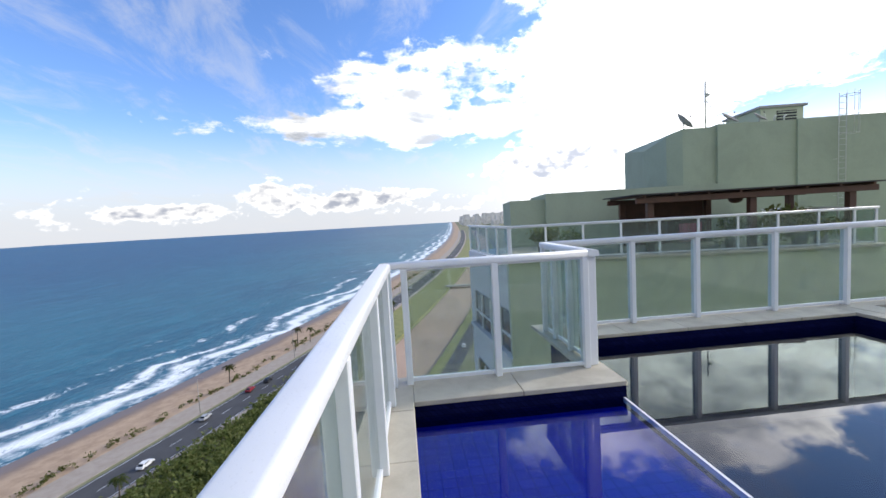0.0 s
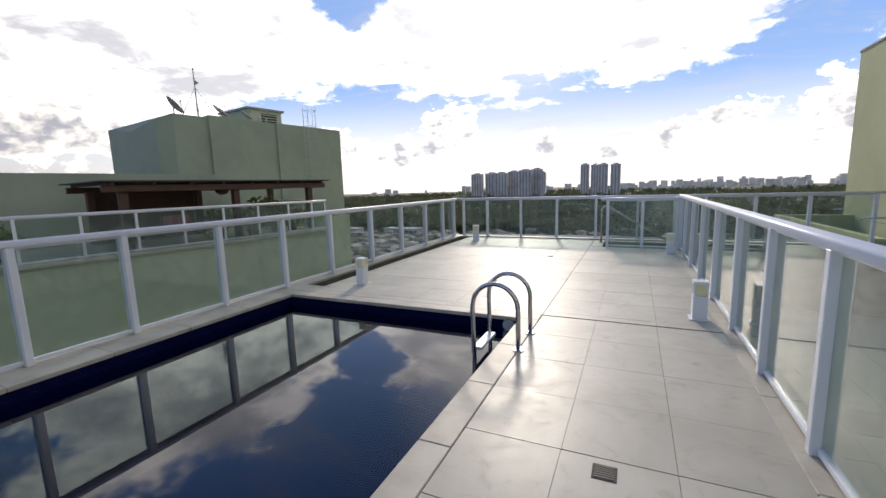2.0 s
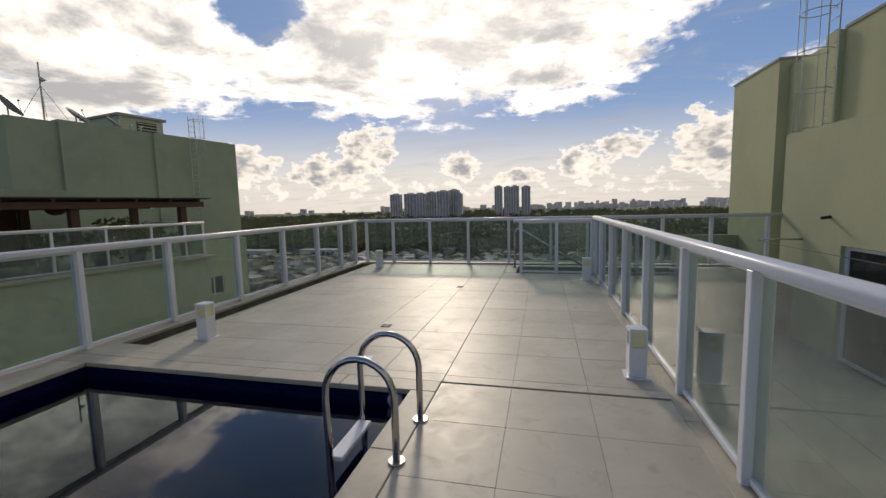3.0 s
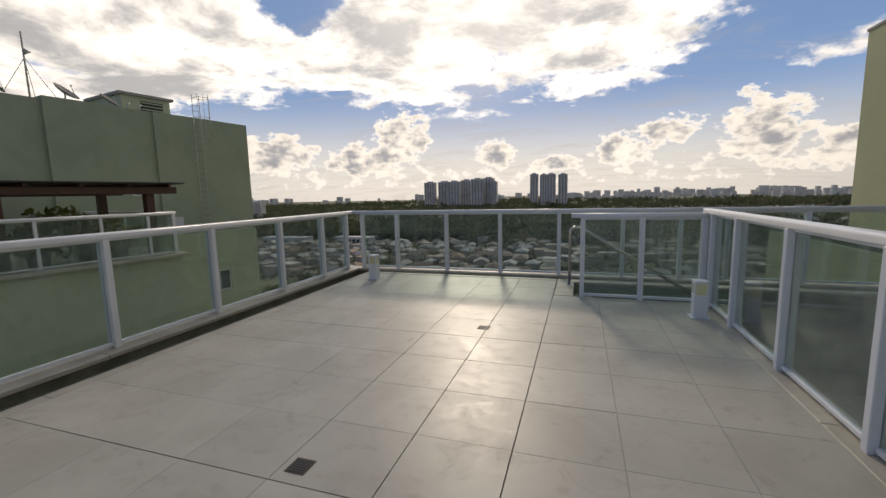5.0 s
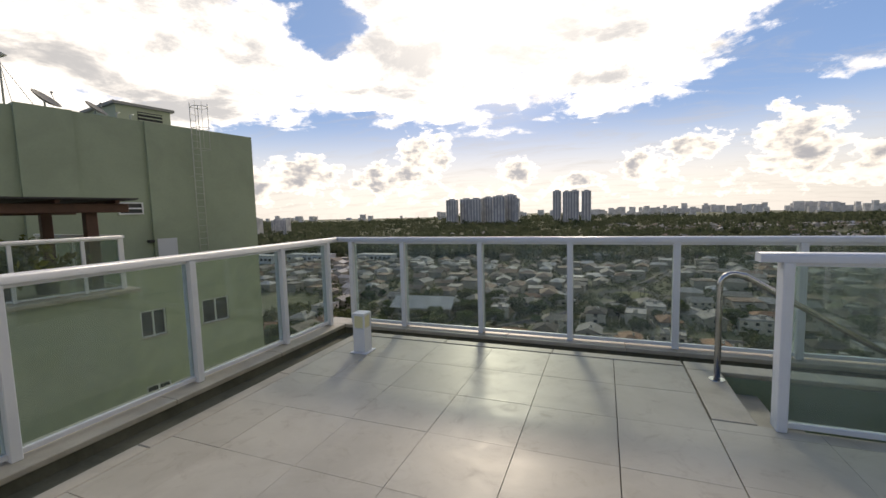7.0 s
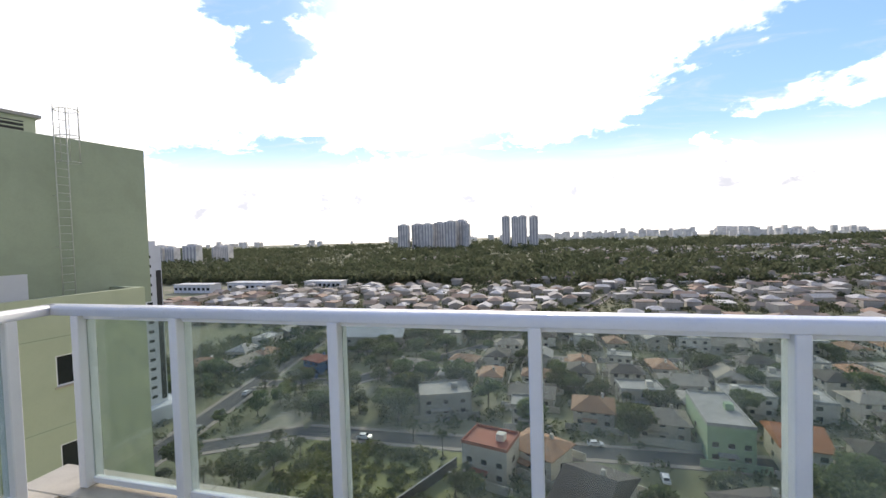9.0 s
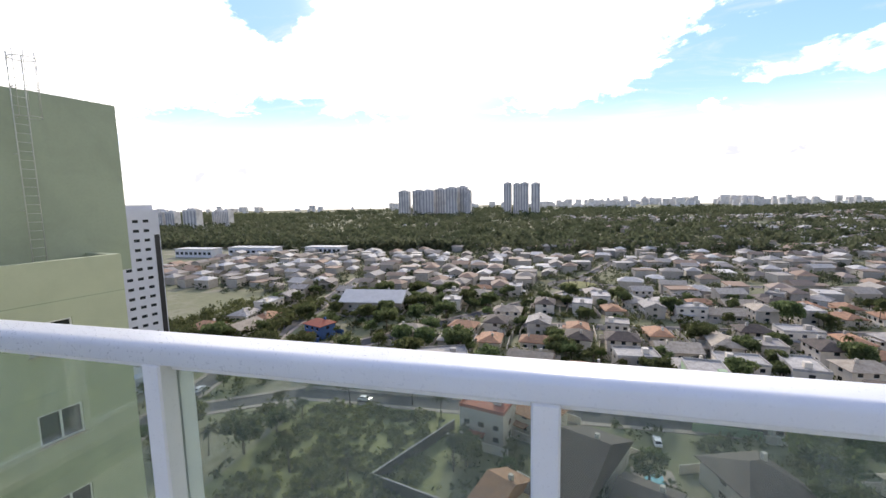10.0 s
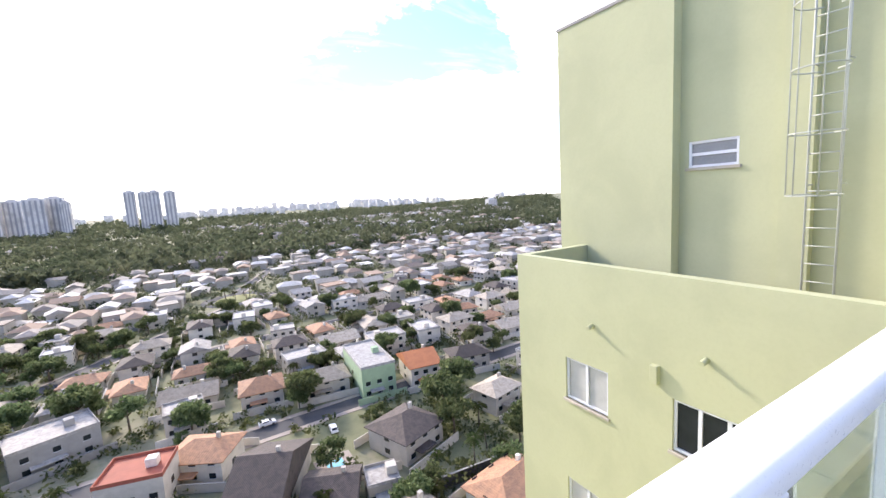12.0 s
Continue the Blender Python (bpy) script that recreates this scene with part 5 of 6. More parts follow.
def special_houses():
    """The few houses that can be told apart from the terrace."""
    def put(w, d, h, kind, roof, seed, label, x, y, rz, wall=None):
        house_proto(w, d, h, kind, roof, seed, label, wall).matrix_basis = pose(x, y, GZ, 0, 0, rz)
    put(10, 22, 9.0, "flat", M_ROOF_WHITE, 21, "three-storey mint green apartment house with roof terraces", 43, 133, -4, M_MINT)
    put(9, 13, 6.5, "gable", M_ORANGE, 22, "house with a bright orange roof terrace and red porch", 57, 126, -8, M_HOUSEW)
    put(9, 27, 5.0, "gable", M_ROOF_DARK, 23, "long house with a dark brown gabled roof", 8, 93, -26)
    put(9, 10, 4.4, "gable", M_ROOF_DARK, 41, "house with a dark brown gabled roof beside a pool", 18, 86, -24)
    put(6, 6, 4.0, "flat", M_ROOF_GREY, 42, "small grey flat-roofed annexe", 27, 84, -12)
    put(9, 9, 5.0, "hip", M_ROOF_BEIGE, 43, "cream villa with a sandy hip roof", 27, 70, 10)
    put(14, 10, 4.6, "hip", M_ROOF_TERRA, 44, "villa with a wide weathered clay roof", 46, 68, 12)
    put(8, 10, 4.4, "gable", M_ROOF_DARK, 45, "house with a dark sheet roof", 15, 71, -20)
    put(10, 8, 4.0, "flat", M_ROOF_GREY, 46, "flat-roofed house with a grey roof terrace", -2, 74, -10)
    put(5, 11, 3.6, "gable", M_ROOF_TERRA, 47, "narrow outbuilding with a clay tile roof", -7, 84, -30)
    put(11, 9, 8.0, "flat", M_REDP, 24, "three-storey house with a brick red top storey", -13, 108, -14, M_HOUSEW)
    put(12, 10, 5.0, "hip", M_ROOF_TERRA, 25, "villa with a broad ochre tiled roof", -2, 114, -30)
    put(12, 12, 5.5, "hip", M_ROOF_DARK, 26, "villa with a dark grey pyramid roof and skylights", 38, 96, 20)
    put(11, 11, 5.0, "hip", M_ROOF_TERRA, 27, "house with an orange tiled roof by the street", 13, 141, -5)
    put(13, 10, 5.0, "hip", M_ROOF_BEIGE, 28, "villa with a yellowish tiled hip roof", 30, 136, -6)
    put(32, 20, 7.0, "gable", M_ALUM, 29, "large warehouse with a pale metal roof", -88, 212, 6, M_CONC)
    put(16, 12, 6.5, "flat", M_ROOF_GREY, 30, "long grey concrete house beside the street", -33, 141, 20, M_CONC)
    put(10, 8, 6.0, "hip", M_REDP, 31, "red roofed house with blue and white walls", -95, 168, -20, M_BLUEP)
    put(12, 9, 5.4, "hip", M_ROOF_DARK, 32, "dark roofed white villa beside the street", 74, 124, -10)
    put(10, 8, 5.4, "hip", M_ROOF_BEIGE, 33, "small villa with a sandy tiled roof", 66, 98, 12)
    p = thing("garden_pool", "small turquoise swimming pool in a garden", "pool", at=(22, 97, GZ))
    part("water", soft_box(-1.8, 1.8, -3.5, 3, 0.05, 0.2, 0.05), M_POOLBLUE, p)
    part("deck", soft_box(-4, 4, -7, 5, 0.0, 0.12, 0.03), M_PAVE, p)


special_houses()
KEEP_OUT = [(43, 133, 14), (57, 126, 11), (7, 108, 17), (-13, 108, 10), (-2, 114, 10), (38, 96, 12), (13, 141, 10), (30, 136, 10), (-88, 212, 24), (-33, 141, 14),
            (-95, 168, 10), (74, 124, 10), (66, 98, 9), (24, 103, 8), (-40, 108, 24), (19, 296, 24), (-128, 118, 22), (-10, 10, 45), (-20, 60, 40)]


def free(x, y, r=0.0):
    return all((x - a) ** 2 + (y - b) ** 2 > (c + r) ** 2 for a, b, c in KEEP_OUT)


def seg_dist(x, y, a, b):
    ax, ay = a
    bx, by = b
    q = max(0, min(1, ((x - ax) * (bx - ax) + (y - ay) * (by - ay)) / ((bx - ax) ** 2 + (by - ay) ** 2)))
    return math.hypot(x - ax - q * (bx - ax), y - ay - q * (by - ay))


STREETS = [((-70, 118), (110, 126), 6), ((-95, 60), (-112, 150), 7), ((-112, 150), (-140, 300), 7), ((-70, 118), (-98, 100), 6), ((-75, 160), (19, 282), 7), ((19, 310), (60, 420), 6),
           ((110, 126), (300, 170), 6), ((32, 296), (330, 330), 5), ((-10, 200), (280, 225), 5), ((-75, 160), (-112, 150), 6)]


def on_street(x, y, r):
    return any(seg_dist(x, y, a, b) < w / 2 + r for a, b, w in STREETS)


def streets():
    for a, b, w in STREETS:
        L = math.hypot(b[0] - a[0], b[1] - a[1])
        rz = math.degrees(math.atan2(b[1] - a[1], b[0] - a[0]))
        z = GZ + 0.05 + 0.004 * STREETS.index((a, b, w))
        o = solid("road", boxes((0, L, -w / 2, w / 2, -0.5, 0)), M_ASPHALT, "narrow asphalt street among the villas", "road", kind="structure", m=pose(a[0], a[1], z, 0, 0, rz))
        for s in (-1, 1):
            solid("pavement", boxes((0, L, s * (w / 2 + 0.8) - 0.8, s * (w / 2 + 0.8) + 0.8, -0.5, 0.12)), M_PAVE, "pale pavement with a kerb beside the street", "pavement", kind="structure",
                  m=pose(a[0], a[1], z - 0.03, 0, 0, rz))
    bm = bmesh.new()
    bmesh.ops.create_cone(bm, cap_ends=True, segments=40, radius1=20, radius2=20, depth=0.2, matrix=Matrix.Translation((19, 296, GZ + 0.06)))
    solid("road_roundabout", bm, M_ASPHALT, "asphalt ring of a roundabout", "road", kind="structure")
    bm = bmesh.new()
    bmesh.ops.create_cone(bm, cap_ends=True, segments=40, radius1=12, radius2=11.6, depth=0.5, matrix=Matrix.Translation((19, 296, GZ + 0.2)))
    solid("roundabout_island", bm, M_GRASS, "round grassy island with palms", "grass", kind="structure")


streets()


def in_lot(x, y):
    """The overgrown vacant lot below the terrace."""
    return -64 < x < -20 and 72 < y < 122


def neighbourhood():
    rows = []
    y = 84.0
    while y < 250:
        x = -150 + RNG.uniform(0, 6)
        while x < 240:
            jx, jy = x + RNG.uniform(-1.5, 1.5), y + RNG.uniform(-2, 2) + x * 0.04
            if free(jx, jy, 7) and not on_street(jx, jy, 6.5) and not (jx < -50 and jy < 160):
                rows.append((jx, jy))
            x += 16.0
        y += 17.5
    rows = sorted(rows, key=lambda p: abs(p[0] - 10) + p[1])[:120]
    for i, (x, y) in enumerate(rows):
        copy_thing(HOUSES[RNG.choice((0, 0, 1, 1, 1, 2, 2, 3, 4, 4, 5, 6, 7))], pose(x, y, GZ, 0, 0, RNG.choice((0, 90, 180, 270)) + RNG.uniform(-8, 8)))
    for h, (x, y) in zip(HOUSES, ((-60, 262), (-40, 264), (-20, 262), (50, 262), (72, 264), (94, 266), (115, 262), (135, 264))):
        h.matrix_basis = pose(x, y, GZ, 0, 0, RNG.uniform(-10, 100))
    # trees between them
    spots = []
    while len(spots) < 340:
        x, y = RNG.uniform(-150, 230), RNG.uniform(72, 255)
        if not on_street(x, y, 1.5) and not in_lot(x, y) and all(math.hypot(x - a, y - b) > 6.0 for a, b in rows) and all((x - a) ** 2 + (y - b) ** 2 > (c * 0.72) ** 2 for a, b, c in KEEP_OUT[:14]):
            spots.append((x, y))
    for x, y in spots:
        p = PALMS[RNG.randrange(2)] if RNG.random() < 0.25 else TREES[RNG.randrange(3)]
        s = RNG.uniform(0.55, 1.05)
        copy_thing(p, pose(x, y, GZ, 0, 0, RNG.uniform(0, 360)) @ Matrix.Diagonal((s, s, s * RNG.uniform(0.85, 1.1), 1)))
    return rows


ROWS = neighbourhood()


def far_town():
    """Villas past the near blocks, and the woods, each joined into one."""
    rng = np.random.default_rng(8)
    wv, wf, rv, rf = [], [], [], []
    y = 262.0
    while y < 1250:
        x = -330.0 if y < 560 else -0.7 * y
        while x < (560 if y < 560 else 0.85 * y):
            jx, jy = x + rng.uniform(-4, 4), y + rng.uniform(-7, 7) + x * 0.04
            x += rng.uniform(14, 21)
            if y > 560 and noise.noise((jx * 0.006, jy * 0.006, 3.1)) + 0.0004 * jx < 0.16 + 0.30 * (rng.random() - 0.3):
                continue
            if not free(jx, jy, 6) or on_street(jx, jy, 6) or rng.random() < 0.12 or (jy > 430 and rng.random() < 0.5 - jx * 0.001):
                continue
            w, d, h = rng.uniform(9, 14), rng.uniform(8, 11), rng.choice([3.3, 5.6, 6.2])
            a = rng.uniform(-0.2, 0.2) + rng.integers(0, 2) * 1.57
            ca, sa = math.cos(a), math.sin(a)
            ground = GZ + land_height(jx, jy) + (4.0 if jy > 560 else 0.0)

            def q(px, py, pz):
                return (jx + px * ca - py * sa, jy + px * sa + py * ca, ground + pz)
            k = len(wv)
            wv += [q(sx * w / 2, sy * d / 2, z) for z in (0, h) for sx, sy in ((-1, -1), (1, -1), (1, 1), (-1, 1))]
            wf += [(k, k + 1, k + 5, k + 4), (k + 1, k + 2, k + 6, k + 5), (k + 2, k + 3, k + 7, k + 6), (k + 3, k, k + 4, k + 7)]
            k = len(rv)
            if rng.random() < 0.3:
                rv += [q(sx * (w / 2 + .2), sy * (d / 2 + .2), z) for z in (h, h + 0.5) for sx, sy in ((-1, -1), (1, -1), (1, 1), (-1, 1))]
                rf += [(k + 4, k + 5, k + 6, k + 7), (k, k + 1, k + 5, k + 4), (k + 1, k + 2, k + 6, k + 5), (k + 2, k + 3, k + 7, k + 6), (k + 3, k, k + 4, k + 7)]
            else:
                e, r = 0.7, d * 0.22
                ins = d / 2 if rng.random() < 0.6 else 0.0
                rv += [q(sx * (w / 2 + e), sy * (d / 2 + e), h - 0.1) for sx, sy in ((-1, -1), (1, -1), (1, 1), (-1, 1))] + [q(-w / 2 - e + ins, 0, h + r), q(w / 2 + e - ins, 0, h + r)]
                rf += [(k, k + 1, k + 5, k + 4), (k + 2, k + 3, k + 4, k + 5), (k + 1, k + 2, k + 5), (k + 3, k, k + 4)]
        y += 17.0 if y < 560 else 24.0
    tagged(new("distant_house_walls", from_data("distant_house_walls", wv, wf, M_HOUSEW)), "pale walls of distant villas", "houses", kind="stuff")
    tagged(new("distant_house_roofs", from_data("distant_house_roofs", rv, rf, M_FARROOF)), "mixed white, beige and red roofs of distant villas", "roofs", kind="stuff")
    # woods: leafy clumps
    V, F, n0 = [], [], 0

    def clump(cx, cy, cz, s, leaves, seed):
        nonlocal n0
        v, f = leaf_cloud(leaves, s * 0.9, s * 0.22, seed, 0.6, 0.4)
        v = v + np.array([cx, cy, cz + s * 0.6])
        V.append(v)
        F.append(f + n0)
        n0 += len(v)
    i = 0
    while i < 9000:
        i += 1
        u = rng.random()
        if i < 3600:
            x, y, s, lv = rng.uniform(-330, 480), rng.uniform(235, 560), rng.uniform(2.2, 4.8), 40
            if on_street(x, y, 1.0) or not free(x, y, -8):
                continue
        else:
            y = 470 + 1900 * (u ** 1.9)
            x = rng.uniform(-1.25, 0.95) * (y + 100)
            if y < 560 and x > -100 and rng.random() < 0.6:
                continue
            s, lv = rng.uniform(6, 11) * (1 + y / 1800), 42
        c = (x, y)
        z = GZ + land_height(*c)
        clump(x, y, z, s, lv, i)
    v, f = np.concatenate(V), np.concatenate(F)
    tagged(new("distant_woods", leaf_mesh("distant_woods", v, f, M_WOODS)), "dark green woods and garden trees in the distance", "woods", kind="stuff")


def land_height(x, y):
    d = Vector((-1, 0.12, 0)).normalized()
    n = Vector((0.12, 1, 0)).normalized()
    p = Vector((x + 107, y + 65, 0))
    return hill(p.dot(d), p.dot(n))


far_town()


def scrub(name, pts, size, leaves, mat, label, cat):
    V, F, n0 = [], [], 0
    for i, (x, y, s) in enumerate(pts):
        v, f = leaf_cloud(leaves, s, size, 500 + i, 0.6, 0.3)
        v = v + np.array([x, y, GZ + s * 0.35])
        V.append(v)
        F.append(f + n0)
        n0 += len(v)
    tagged(new(name, leaf_mesh(name, np.concatenate(V), np.concatenate(F), mat)), label, cat, kind="stuff")


NEAR_LOTS = [(8, 93, 14), (3, 84, 12), (13, 102, 12), (18, 86, 11), (27, 84, 9), (27, 70, 11), (46, 68, 13), (15, 71, 11), (-2, 74, 11), (-7, 84, 10)]


def planting():
    rng = np.random.default_rng(4)
    pts = [(*coast(rng.uniform(-90, 95), rng.uniform(8, 26))[:2], rng.uniform(1.6, 3.6)) for _ in range(900)]
    scrub("roadside_bushes", pts, 0.5, 60, M_SCRUB, "dense green bushes beside the coast road", "bushes")
    pts = [(*coast(rng.uniform(-60, 330), rng.uniform(-20, -16.5))[:2], rng.uniform(0.8, 1.7)) for _ in range(150)]
    scrub("beach_hedge", pts, 0.3, 50, M_SCRUB, "low beach scrub beside the promenade", "bushes")
    pts = [(rng.uniform(-62, -24), rng.uniform(74, 114), rng.uniform(0.6, 1.9)) for _ in range(420)]
    solid("vacant_lot", boxes((-66, -20, 72, 115, GZ - 0.3, GZ + 0.04)), M_GRASS, "rough grass of a vacant lot", "grass", kind="structure")
    scrub("vacant_lot_scrub", pts, 0.45, 60, M_SCRUB, "overgrown green vacant lot", "scrub")
    pts = []
    while len(pts) < 1050:
        x, y = rng.uniform(-150, 260), rng.uniform(72, 262)
        if not on_street(x, y, 1.0) and not in_lot(x, y) and all(math.hypot(x - a, y - b) > 7.0 for a, b in ROWS) and all((x - a) ** 2 + (y - b) ** 2 > (q * 0.7) ** 2 for a, b, q in KEEP_OUT[:14] + NEAR_LOTS):
            pts.append((x, y, rng.uniform(1.5, 4.5)))
    scrub("garden_greenery", pts, 0.55, 55, M_LEAF, "dense garden shrubs and hedges between the villas", "shrubs")
    pts = [(rng.uniform(-175, -118), rng.uniform(135, 215), rng.uniform(3, 6)) for _ in range(170)]
    scrub("grove", pts, 0.8, 90, M_LEAF, "dense dark grove beside the street", "trees")
    for i in range(34):
        u, v = RNG.uniform(-60, 420), RNG.choice((-18.5, -14, 7.5, 8.5))
        s = RNG.uniform(0.8, 1.1)
        p = coast(u, v, GZ)
        copy_thing(PALMS[i % 2], pose(p.x, p.y, p.z, 0, 0, RNG.uniform(0, 360)) @ Matrix.Diagonal((s, s, s, 1)))
    for i in range(7):
        a = i * 0.9
        copy_thing(PALMS[i % 2], pose(19 + 7 * math.cos(a), 296 + 7 * math.sin(a), GZ + 0.4, 0, 0, i * 50))


planting()


def lot_walls():
    for a, b in (((-21.5, 108), (-33, 84)), ((-33, 84), (-9, 78)), ((29, 79), (52, 77))):
        L = math.hypot(b[0] - a[0], b[1] - a[1])
        w = thing("garden_wall", "dark weathered boundary wall of a lot", "wall", at=(*a, GZ), group="lot walls", rz=math.degrees(math.atan2(b[1] - a[1], b[0] - a[0])))
        part("wall", soft_box(0, L, -0.12, 0.12, 0, 2.6, 0.02), M_SHINGLE, w)
        part("coping", soft_box(-0.05, L + 0.05, -0.18, 0.18, 2.6, 2.72, 0.02), M_CONC, w)
    p = thing("garden_pool", "small blue courtyard pool between dark roofs", "pool", at=(4.5, 79, GZ))
    part("water", soft_box(-3, 3, -1.6, 1.6, 0.05, 0.2, 0.05), M_POOLBLUE, p)
    part("deck", soft_box(-4.2, 4.2, -2.6, 2.6, 0.0, 0.12, 0.03), M_PAVE, p)
    for i, (x, y) in enumerate(((0.2, 81.5), (8.6, 81.5), (-18, 92), (-14, 98), (-37, 82), (-44, 80), (-52, 84), (-58, 90), (-30, 78), (-62, 104), (-26, 112), (52, 84), (46, 80), (16, 84))):
        s = RNG.uniform(0.75, 1.0)
        copy_thing(PALMS[i % 2], pose(x, y, GZ, 0, 0, i * 47) @ Matrix.Diagonal((s, s, s, 1)))
    for x, y, s in ((-63, 131, 1.1), (-72, 126, 0.9), (35, 151, 1.15), (88, 128, 0.9)):
        copy_thing(TREES[1], pose(x, y, GZ, 0, 0, x) @ Matrix.Diagonal((s, s, s * 0.9, 1)))


lot_walls()
for i, (p, x, y) in enumerate(zip(TREES + PALMS, (-70, -60, -44, -52, -36), (128, 134, 128, 112, 118))):
    p.matrix_basis = pose(x, y, GZ, 0, 0, i * 70)


def car_proto(paint, label):
    t = thing("car", label, "car", group="cars")
    bm = bmesh.new()
    prof = [(-2.1, 0.35), (-2.1, 0.8), (-1.95, 0.95), (-1.35, 1.42), (0.35, 1.45), (1.05, 0.98), (1.95, 0.85), (2.1, 0.6), (2.1, 0.35)]
    a = [bm.verts.new((x, -0.85 * (0.82 if z > 1.2 else 1), z)) for x, z in prof]
    b = [bm.verts.new((x, 0.85 * (0.82 if z > 1.2 else 1), z)) for x, z in prof]
    bm.faces.new(a)
    bm.faces.new(b[::-1])
    for i in range(len(prof)):
        j = (i + 1) % len(prof)
        bm.faces.new((a[i], b[i], b[j], a[j]))
    bmesh.ops.bevel(bm, geom=bm.edges[:], offset=0.05, segments=1, affect="EDGES")
    part("body", bm, paint, t)
    part("windscreen", prism([(-0.62, 0), (0.62, 0), (0.62, 0.03), (-0.62, 0.03)], (0.70, 0, -0.47), 0.75, up=(0.56, 0, 0.83), origin=(0.40, 0, 1.42)), M_DARKGLASS, t)
    part("rear_window", prism([(-0.6, 0), (0.6, 0), (0.6, 0.03), (-0.6, 0.03)], (-0.6, 0, -0.47), 0.62, up=(-0.62, 0, 0.79), origin=(-1.38, 0, 1.40)), M_DARKGLASS, t)
    for s in (-1, 1):
        part("side_window", boxes((-1.2, 0.3, s * 0.76 - 0.02, s * 0.76 + 0.02, 1.05, 1.36)), M_DARKGLASS, t)
    wm = mesh_of("wheel", tube([(0, -0.1, 0), (0, 0.1, 0)], 0.33, 14), M_BLACK)
    for x in (-1.3, 1.3):
        for y in (-0.78, 0.78):
            part("wheel", wm, None, t, m=Matrix.Translation((x, y, 0.33)))
    return t


def cars():
    protos = [car_proto(p, l) for p, l in zip(M_CARPAINT, ("white car on the road", "black car on the road", "dark red car on the road", "silver grey car on the road"))]
    spots = []
    rz = math.degrees(math.atan2(0.12, -1.0))
    for i, (u, v) in enumerate(((-6, 1.5), (18, -3.5), (38, -4), (46, -3), (62, 1.5), (96, -3), (150, 1.5), (170, 1.5), (235, -3), (-24, -4), (300, 1.5))):
        p = coast(u, v)
        spots.append(((0, 3, 2, 1, 0, 1, 0, 0, 0, 2, 1)[i], p.x, p.y, rz))
    p = coast(75, 64)
    spots += [(0, p.x, p.y, rz)]
    spots += [(0, -103, 112, 97), (0, -104.5, 123, 97), (0, -108, 140, 97), (0, 12, 125, 3), (0, -20, 122, 3), (0, -14, 122.3, 3), (3, 60, 122, 3), (0, -50, 117, 3), (0, 25.5, 112, 85), (0, 0, 260, 52), (3, -20, 230, 52)]
    used = set()
    for k, x, y, r in spots:
        m = pose(x, y, GZ + 0.09, 0, 0, r)
        if k in used:
            copy_thing(protos[k], m)
        else:
            protos[k].matrix_basis = m
            used.add(k)


cars()


def street_lamps():
    t = thing("street_lamp", "tall pale street lamp on the promenade", "street lamp", group="promenade lamps")
    part("pole", tube([(0, 0, 0), (0, 0, 11)], [0.12, 0.07], 7), M_CONC, t)
    part("arm", tube([(0, 0, 10.9), (0, 1.6, 11.3)], 0.05, 6), M_CONC, t)
    part("lamp_head", soft_box(-0.15, 0.15, 1.4, 2.1, 11.2, 11.36, 0.04), M_CONC, t)
    first = True
    for u in (-28, 22, 72, 122, 172, 222, 272, 340):
        p = coast(u, -8.5, GZ + 0.15)
        if first:
            t.matrix_basis = pose(p.x, p.y, p.z, 0, 0, -7)
            first = False
        else:
            copy_thing(t, pose(p.x, p.y, p.z, 0, 0, -7))


street_lamps()


# ---- distance: towers ----
def white_tower():
    t = thing("apartment_building", "slim white apartment tower with dark window strips", "building", at=(-124, 108, GZ), rz=-12)
    part("wall", boxes((-16, 0, 0, 12, 0, 56), (-15, -1, 1, 11, 56, 57.5)), M_WPAINT, t)
    part("dark_stripe", boxes((0, 0.12, 10.2, 11.7, 6, 48)), M_BLACK, t, "tall dark vertical stripe")
    part("podium", soft_box(-18, 4, -6, 16, 0, 5, 0.3), M_WPAINT, t)
    for fl in range(16):
        z = 7 + fl * 3
        for y in (1.2, 4.2, 7.2):
            part("window", boxes((0, 0.08, y, y + 1.6, z, z + 0.9)), M_DARKGLASS, t)
        b = part("balcony", boxes((-6, 0.4, -1.4, 0, z - 0.9, z - 0.1)), M_DARKGLASS, t)
        part("slab", boxes((-6, 0.5, -1.5, 0, z - 1.1, z - 0.9)), M_WPAINT, b)


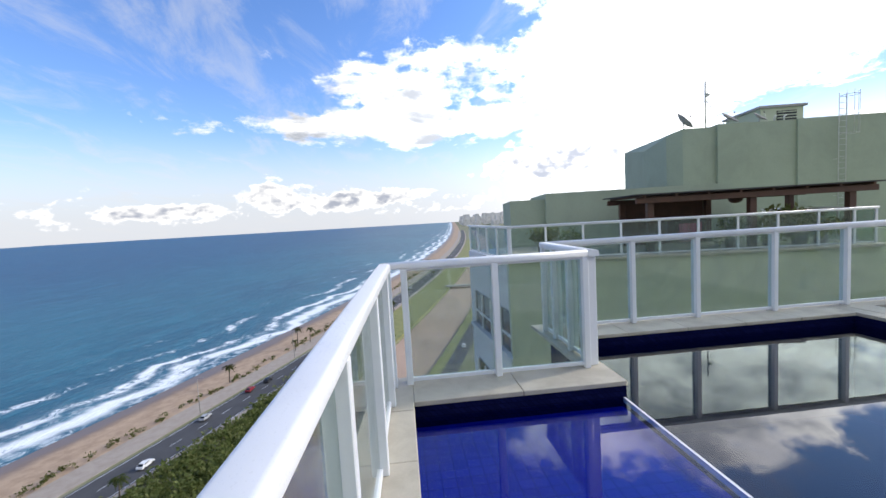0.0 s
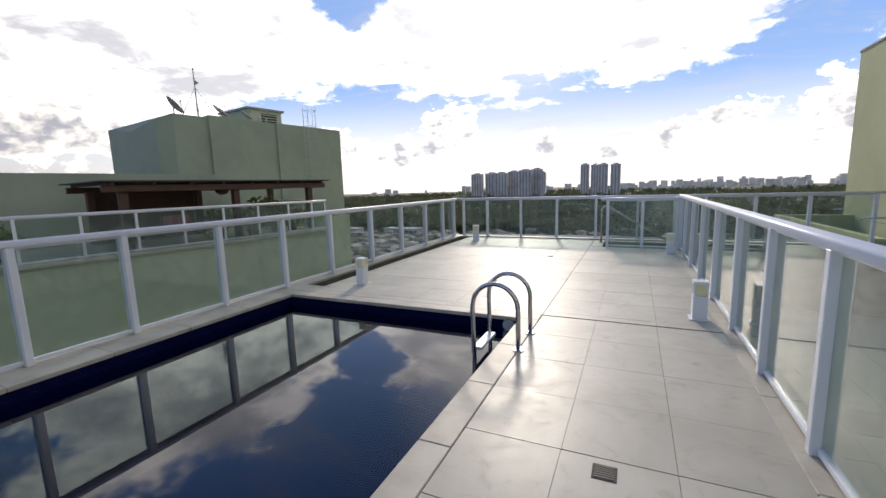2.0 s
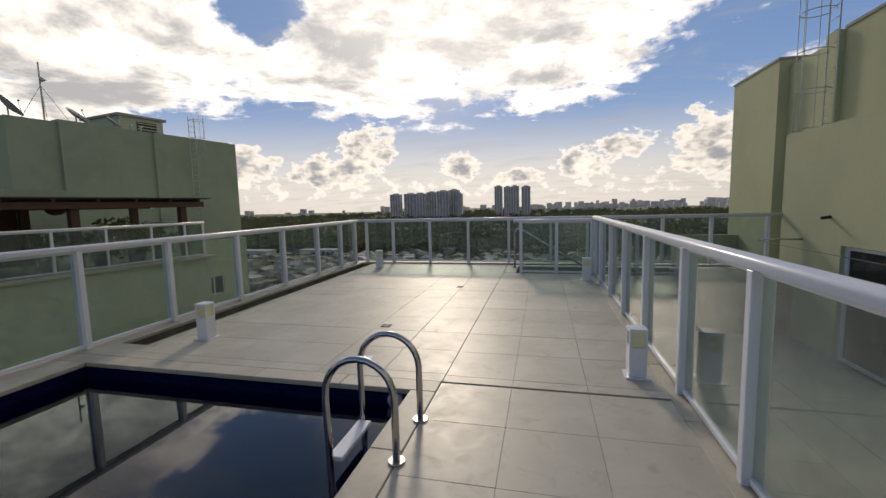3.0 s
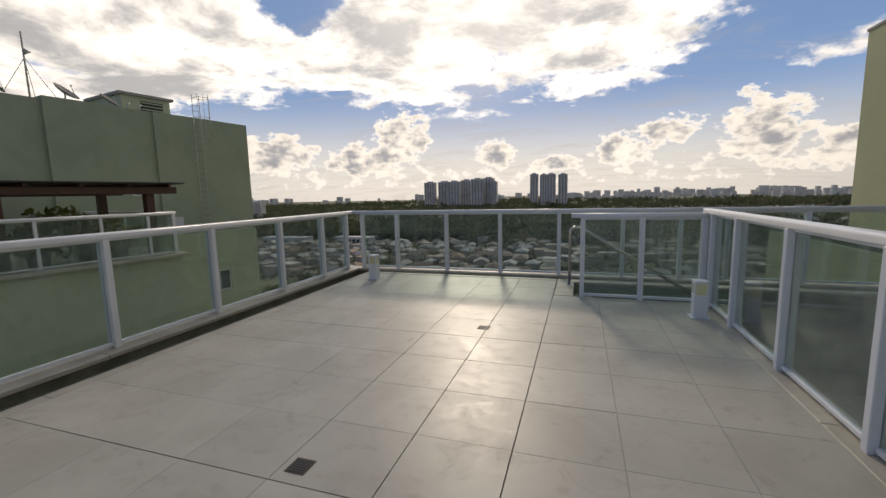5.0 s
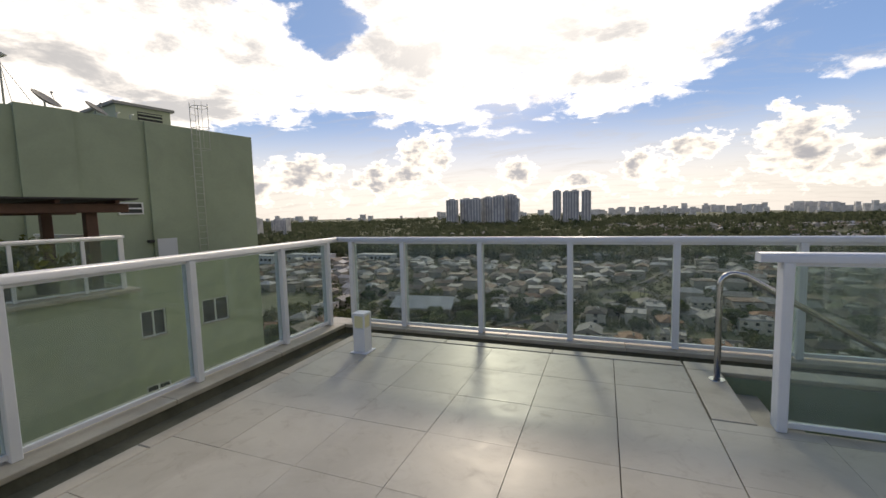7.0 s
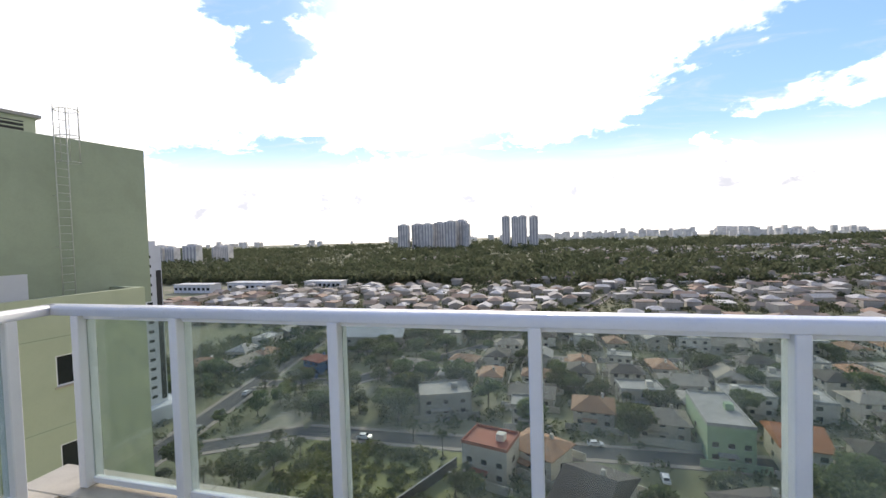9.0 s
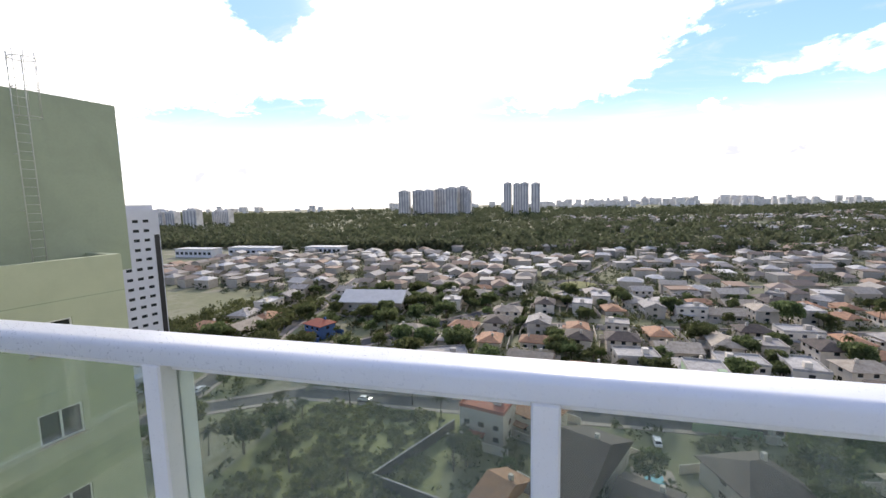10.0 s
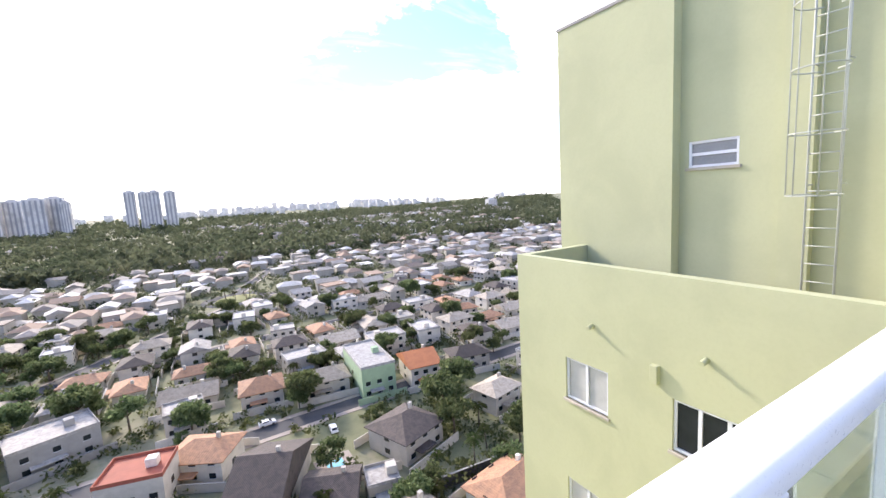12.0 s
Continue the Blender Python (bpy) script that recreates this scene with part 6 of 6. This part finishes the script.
def far_towers():
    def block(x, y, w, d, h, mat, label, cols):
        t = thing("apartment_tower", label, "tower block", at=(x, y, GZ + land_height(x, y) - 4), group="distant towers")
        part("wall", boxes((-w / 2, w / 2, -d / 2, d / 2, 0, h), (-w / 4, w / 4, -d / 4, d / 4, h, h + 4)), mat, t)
        n = 0
        for c in range(cols):
            cx = -w / 2 + w * (c + 0.5) / cols
            part("window_strip", boxes((cx - w / cols * 0.22, cx + w / cols * 0.22, -d / 2 - 0.3, -d / 2, 6, h - 4)), M_TWIN, t)
    s = 1.0
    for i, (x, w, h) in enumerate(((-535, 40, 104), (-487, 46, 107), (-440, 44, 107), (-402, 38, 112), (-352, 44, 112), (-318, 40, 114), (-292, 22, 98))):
        block(x * 1.0, 1500 + (i % 2) * 30, w, 26, h, M_TOWER, "tall apartment tower on the far ridge, paled for haze", 4)
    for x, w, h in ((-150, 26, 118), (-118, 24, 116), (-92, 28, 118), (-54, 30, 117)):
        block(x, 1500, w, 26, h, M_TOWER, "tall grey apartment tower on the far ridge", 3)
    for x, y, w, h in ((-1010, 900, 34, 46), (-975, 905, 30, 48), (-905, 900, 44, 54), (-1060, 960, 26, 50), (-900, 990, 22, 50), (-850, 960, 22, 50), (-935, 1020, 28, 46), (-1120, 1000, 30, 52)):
        block(x, y, w, 20, h, M_TOWER, "apartment tower beyond the villas, paled for haze", 4)
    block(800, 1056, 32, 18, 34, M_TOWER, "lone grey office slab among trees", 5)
    rng = np.random.default_rng(2)
    bm = bmesh.new()
    for i in range(230):
        y = rng.uniform(2700, 3500)
        x = rng.uniform(-0.05, 0.62) * y if i < 170 else rng.uniform(-1.1, 0.9) * y
        w, h = rng.uniform(16, 50), rng.uniform(18, 62)
        z = GZ + land_height(x, y) - 5
        box(bm, x - w / 2, x + w / 2, y, y + 20, z, z + h)
    for i in range(90):
        p = coast(rng.uniform(2200, 4200), rng.uniform(20, 400))
        w, h = rng.uniform(16, 40), rng.uniform(15, 75)
        box(bm, p.x, p.x + 20, p.y - w / 2, p.y + w / 2, GZ - 5, GZ + h)
    solid("distant_skyline", bm, M_TOWER, "skyline of distant apartment blocks, paled for haze", "skyline", kind="stuff")
    # long low buildings in the middle distance
    for x, y, w, h, lab in ((-330, 420, 60, 9, "long low white institutional building"), (-250, 440, 45, 8, "low white hall among trees"), (-390, 400, 50, 9, "low pale school building")):
        t = thing("low_building", lab, "building", at=(x, y, GZ), group="low halls")
        part("wall", boxes((-w / 2, w / 2, -8, 8, 0, h)), M_WPAINT, t)
        part("roof", boxes((-w / 2 - 1, w / 2 + 1, -9, 9, h, h + 0.6)), M_ALUM, t)
        for i in range(8):
            part("window", boxes((-w / 2 + w * (i + 0.2) / 8, -w / 2 + w * (i + 0.8) / 8, -8.1, -8, 3, 6)), M_DARKGLASS, t)


# Window strips lightened as well, to stand in for haze.
M_TWIN = grained("far_strip_haze_pale", (0.34, 0.34, 0.35), (0.26, 0.26, 0.27), 0.05, 0.6, 0.5, 0.5, 0.0)
white_tower()
far_towers()


# ---- floor tiles, last ----
def tiles(name, label, cells, z, mat):
    """Porcelain slabs 60 cm square, cut at the edges."""
    t = thing(name, label, "floor", kind="structure")
    cache = {}
    for x0, x1, y0, y1 in cells:
        key = (round(x1 - x0, 4), round(y1 - y0, 4))
        if key not in cache:
            w, d = key
            cache[key] = mesh_of("tile", soft_box(-w / 2, w / 2, -d / 2, d / 2, -0.02, 0.0, 0.0009), mat)
        part("tile", cache[key], None, t, m=pose((x0 + x1) / 2, (y0 + y1) / 2, z + RNG.uniform(-0.0006, 0.0006), RNG.uniform(-0.05, 0.05), RNG.uniform(-0.05, 0.05), 0))


def joint(i):
    """Half width of one joint line: some stand open, most are tight."""
    return (0.0010, 0.0018, 0.0008, 0.0028, 0.0011)[i * 7 % 5] if i else 0.0032


def grid_cells(zone, ox, oy, sx=0.6, sy=0.6):
    x0, x1, y0, y1 = zone
    out = []
    i = math.floor((x0 - ox) / sx)
    while ox + i * sx < x1 - 0.03:
        a, b = max(x0, ox + i * sx), min(x1, ox + (i + 1) * sx)
        j = math.floor((y0 - oy) / sy)
        while oy + j * sy < y1 - 0.03:
            c, d = max(y0, oy + j * sy), min(y1, oy + (j + 1) * sy)
            if b - a > 0.03 and d - c > 0.03:
                out.append((a + joint(i), b - joint(i + 1), c + joint(j + 2), d - joint(j + 3)))
            j += 1
        i += 1
    return out


deck = grid_cells((2.63, 4.40, -0.2, 6.2), 2.63, 4.95, 0.59, 0.61) + grid_cells((-0.76, 2.63, 6.2, 12.90), 2.63, 8.73, 0.592, 0.593) + grid_cells((2.63, 4.40, 6.2, 11.86), 2.63, 8.73, 0.592)
tiles("floor_deck", "large cream porcelain tiles with dark worn joints", deck, 0.0, M_TILE)
tiles("floor_lower", "cream tiles of the lower terrace", grid_cells((4.62, 8.5, 0.0, 13.3), 4.7, 0.2), LT, M_TILE)
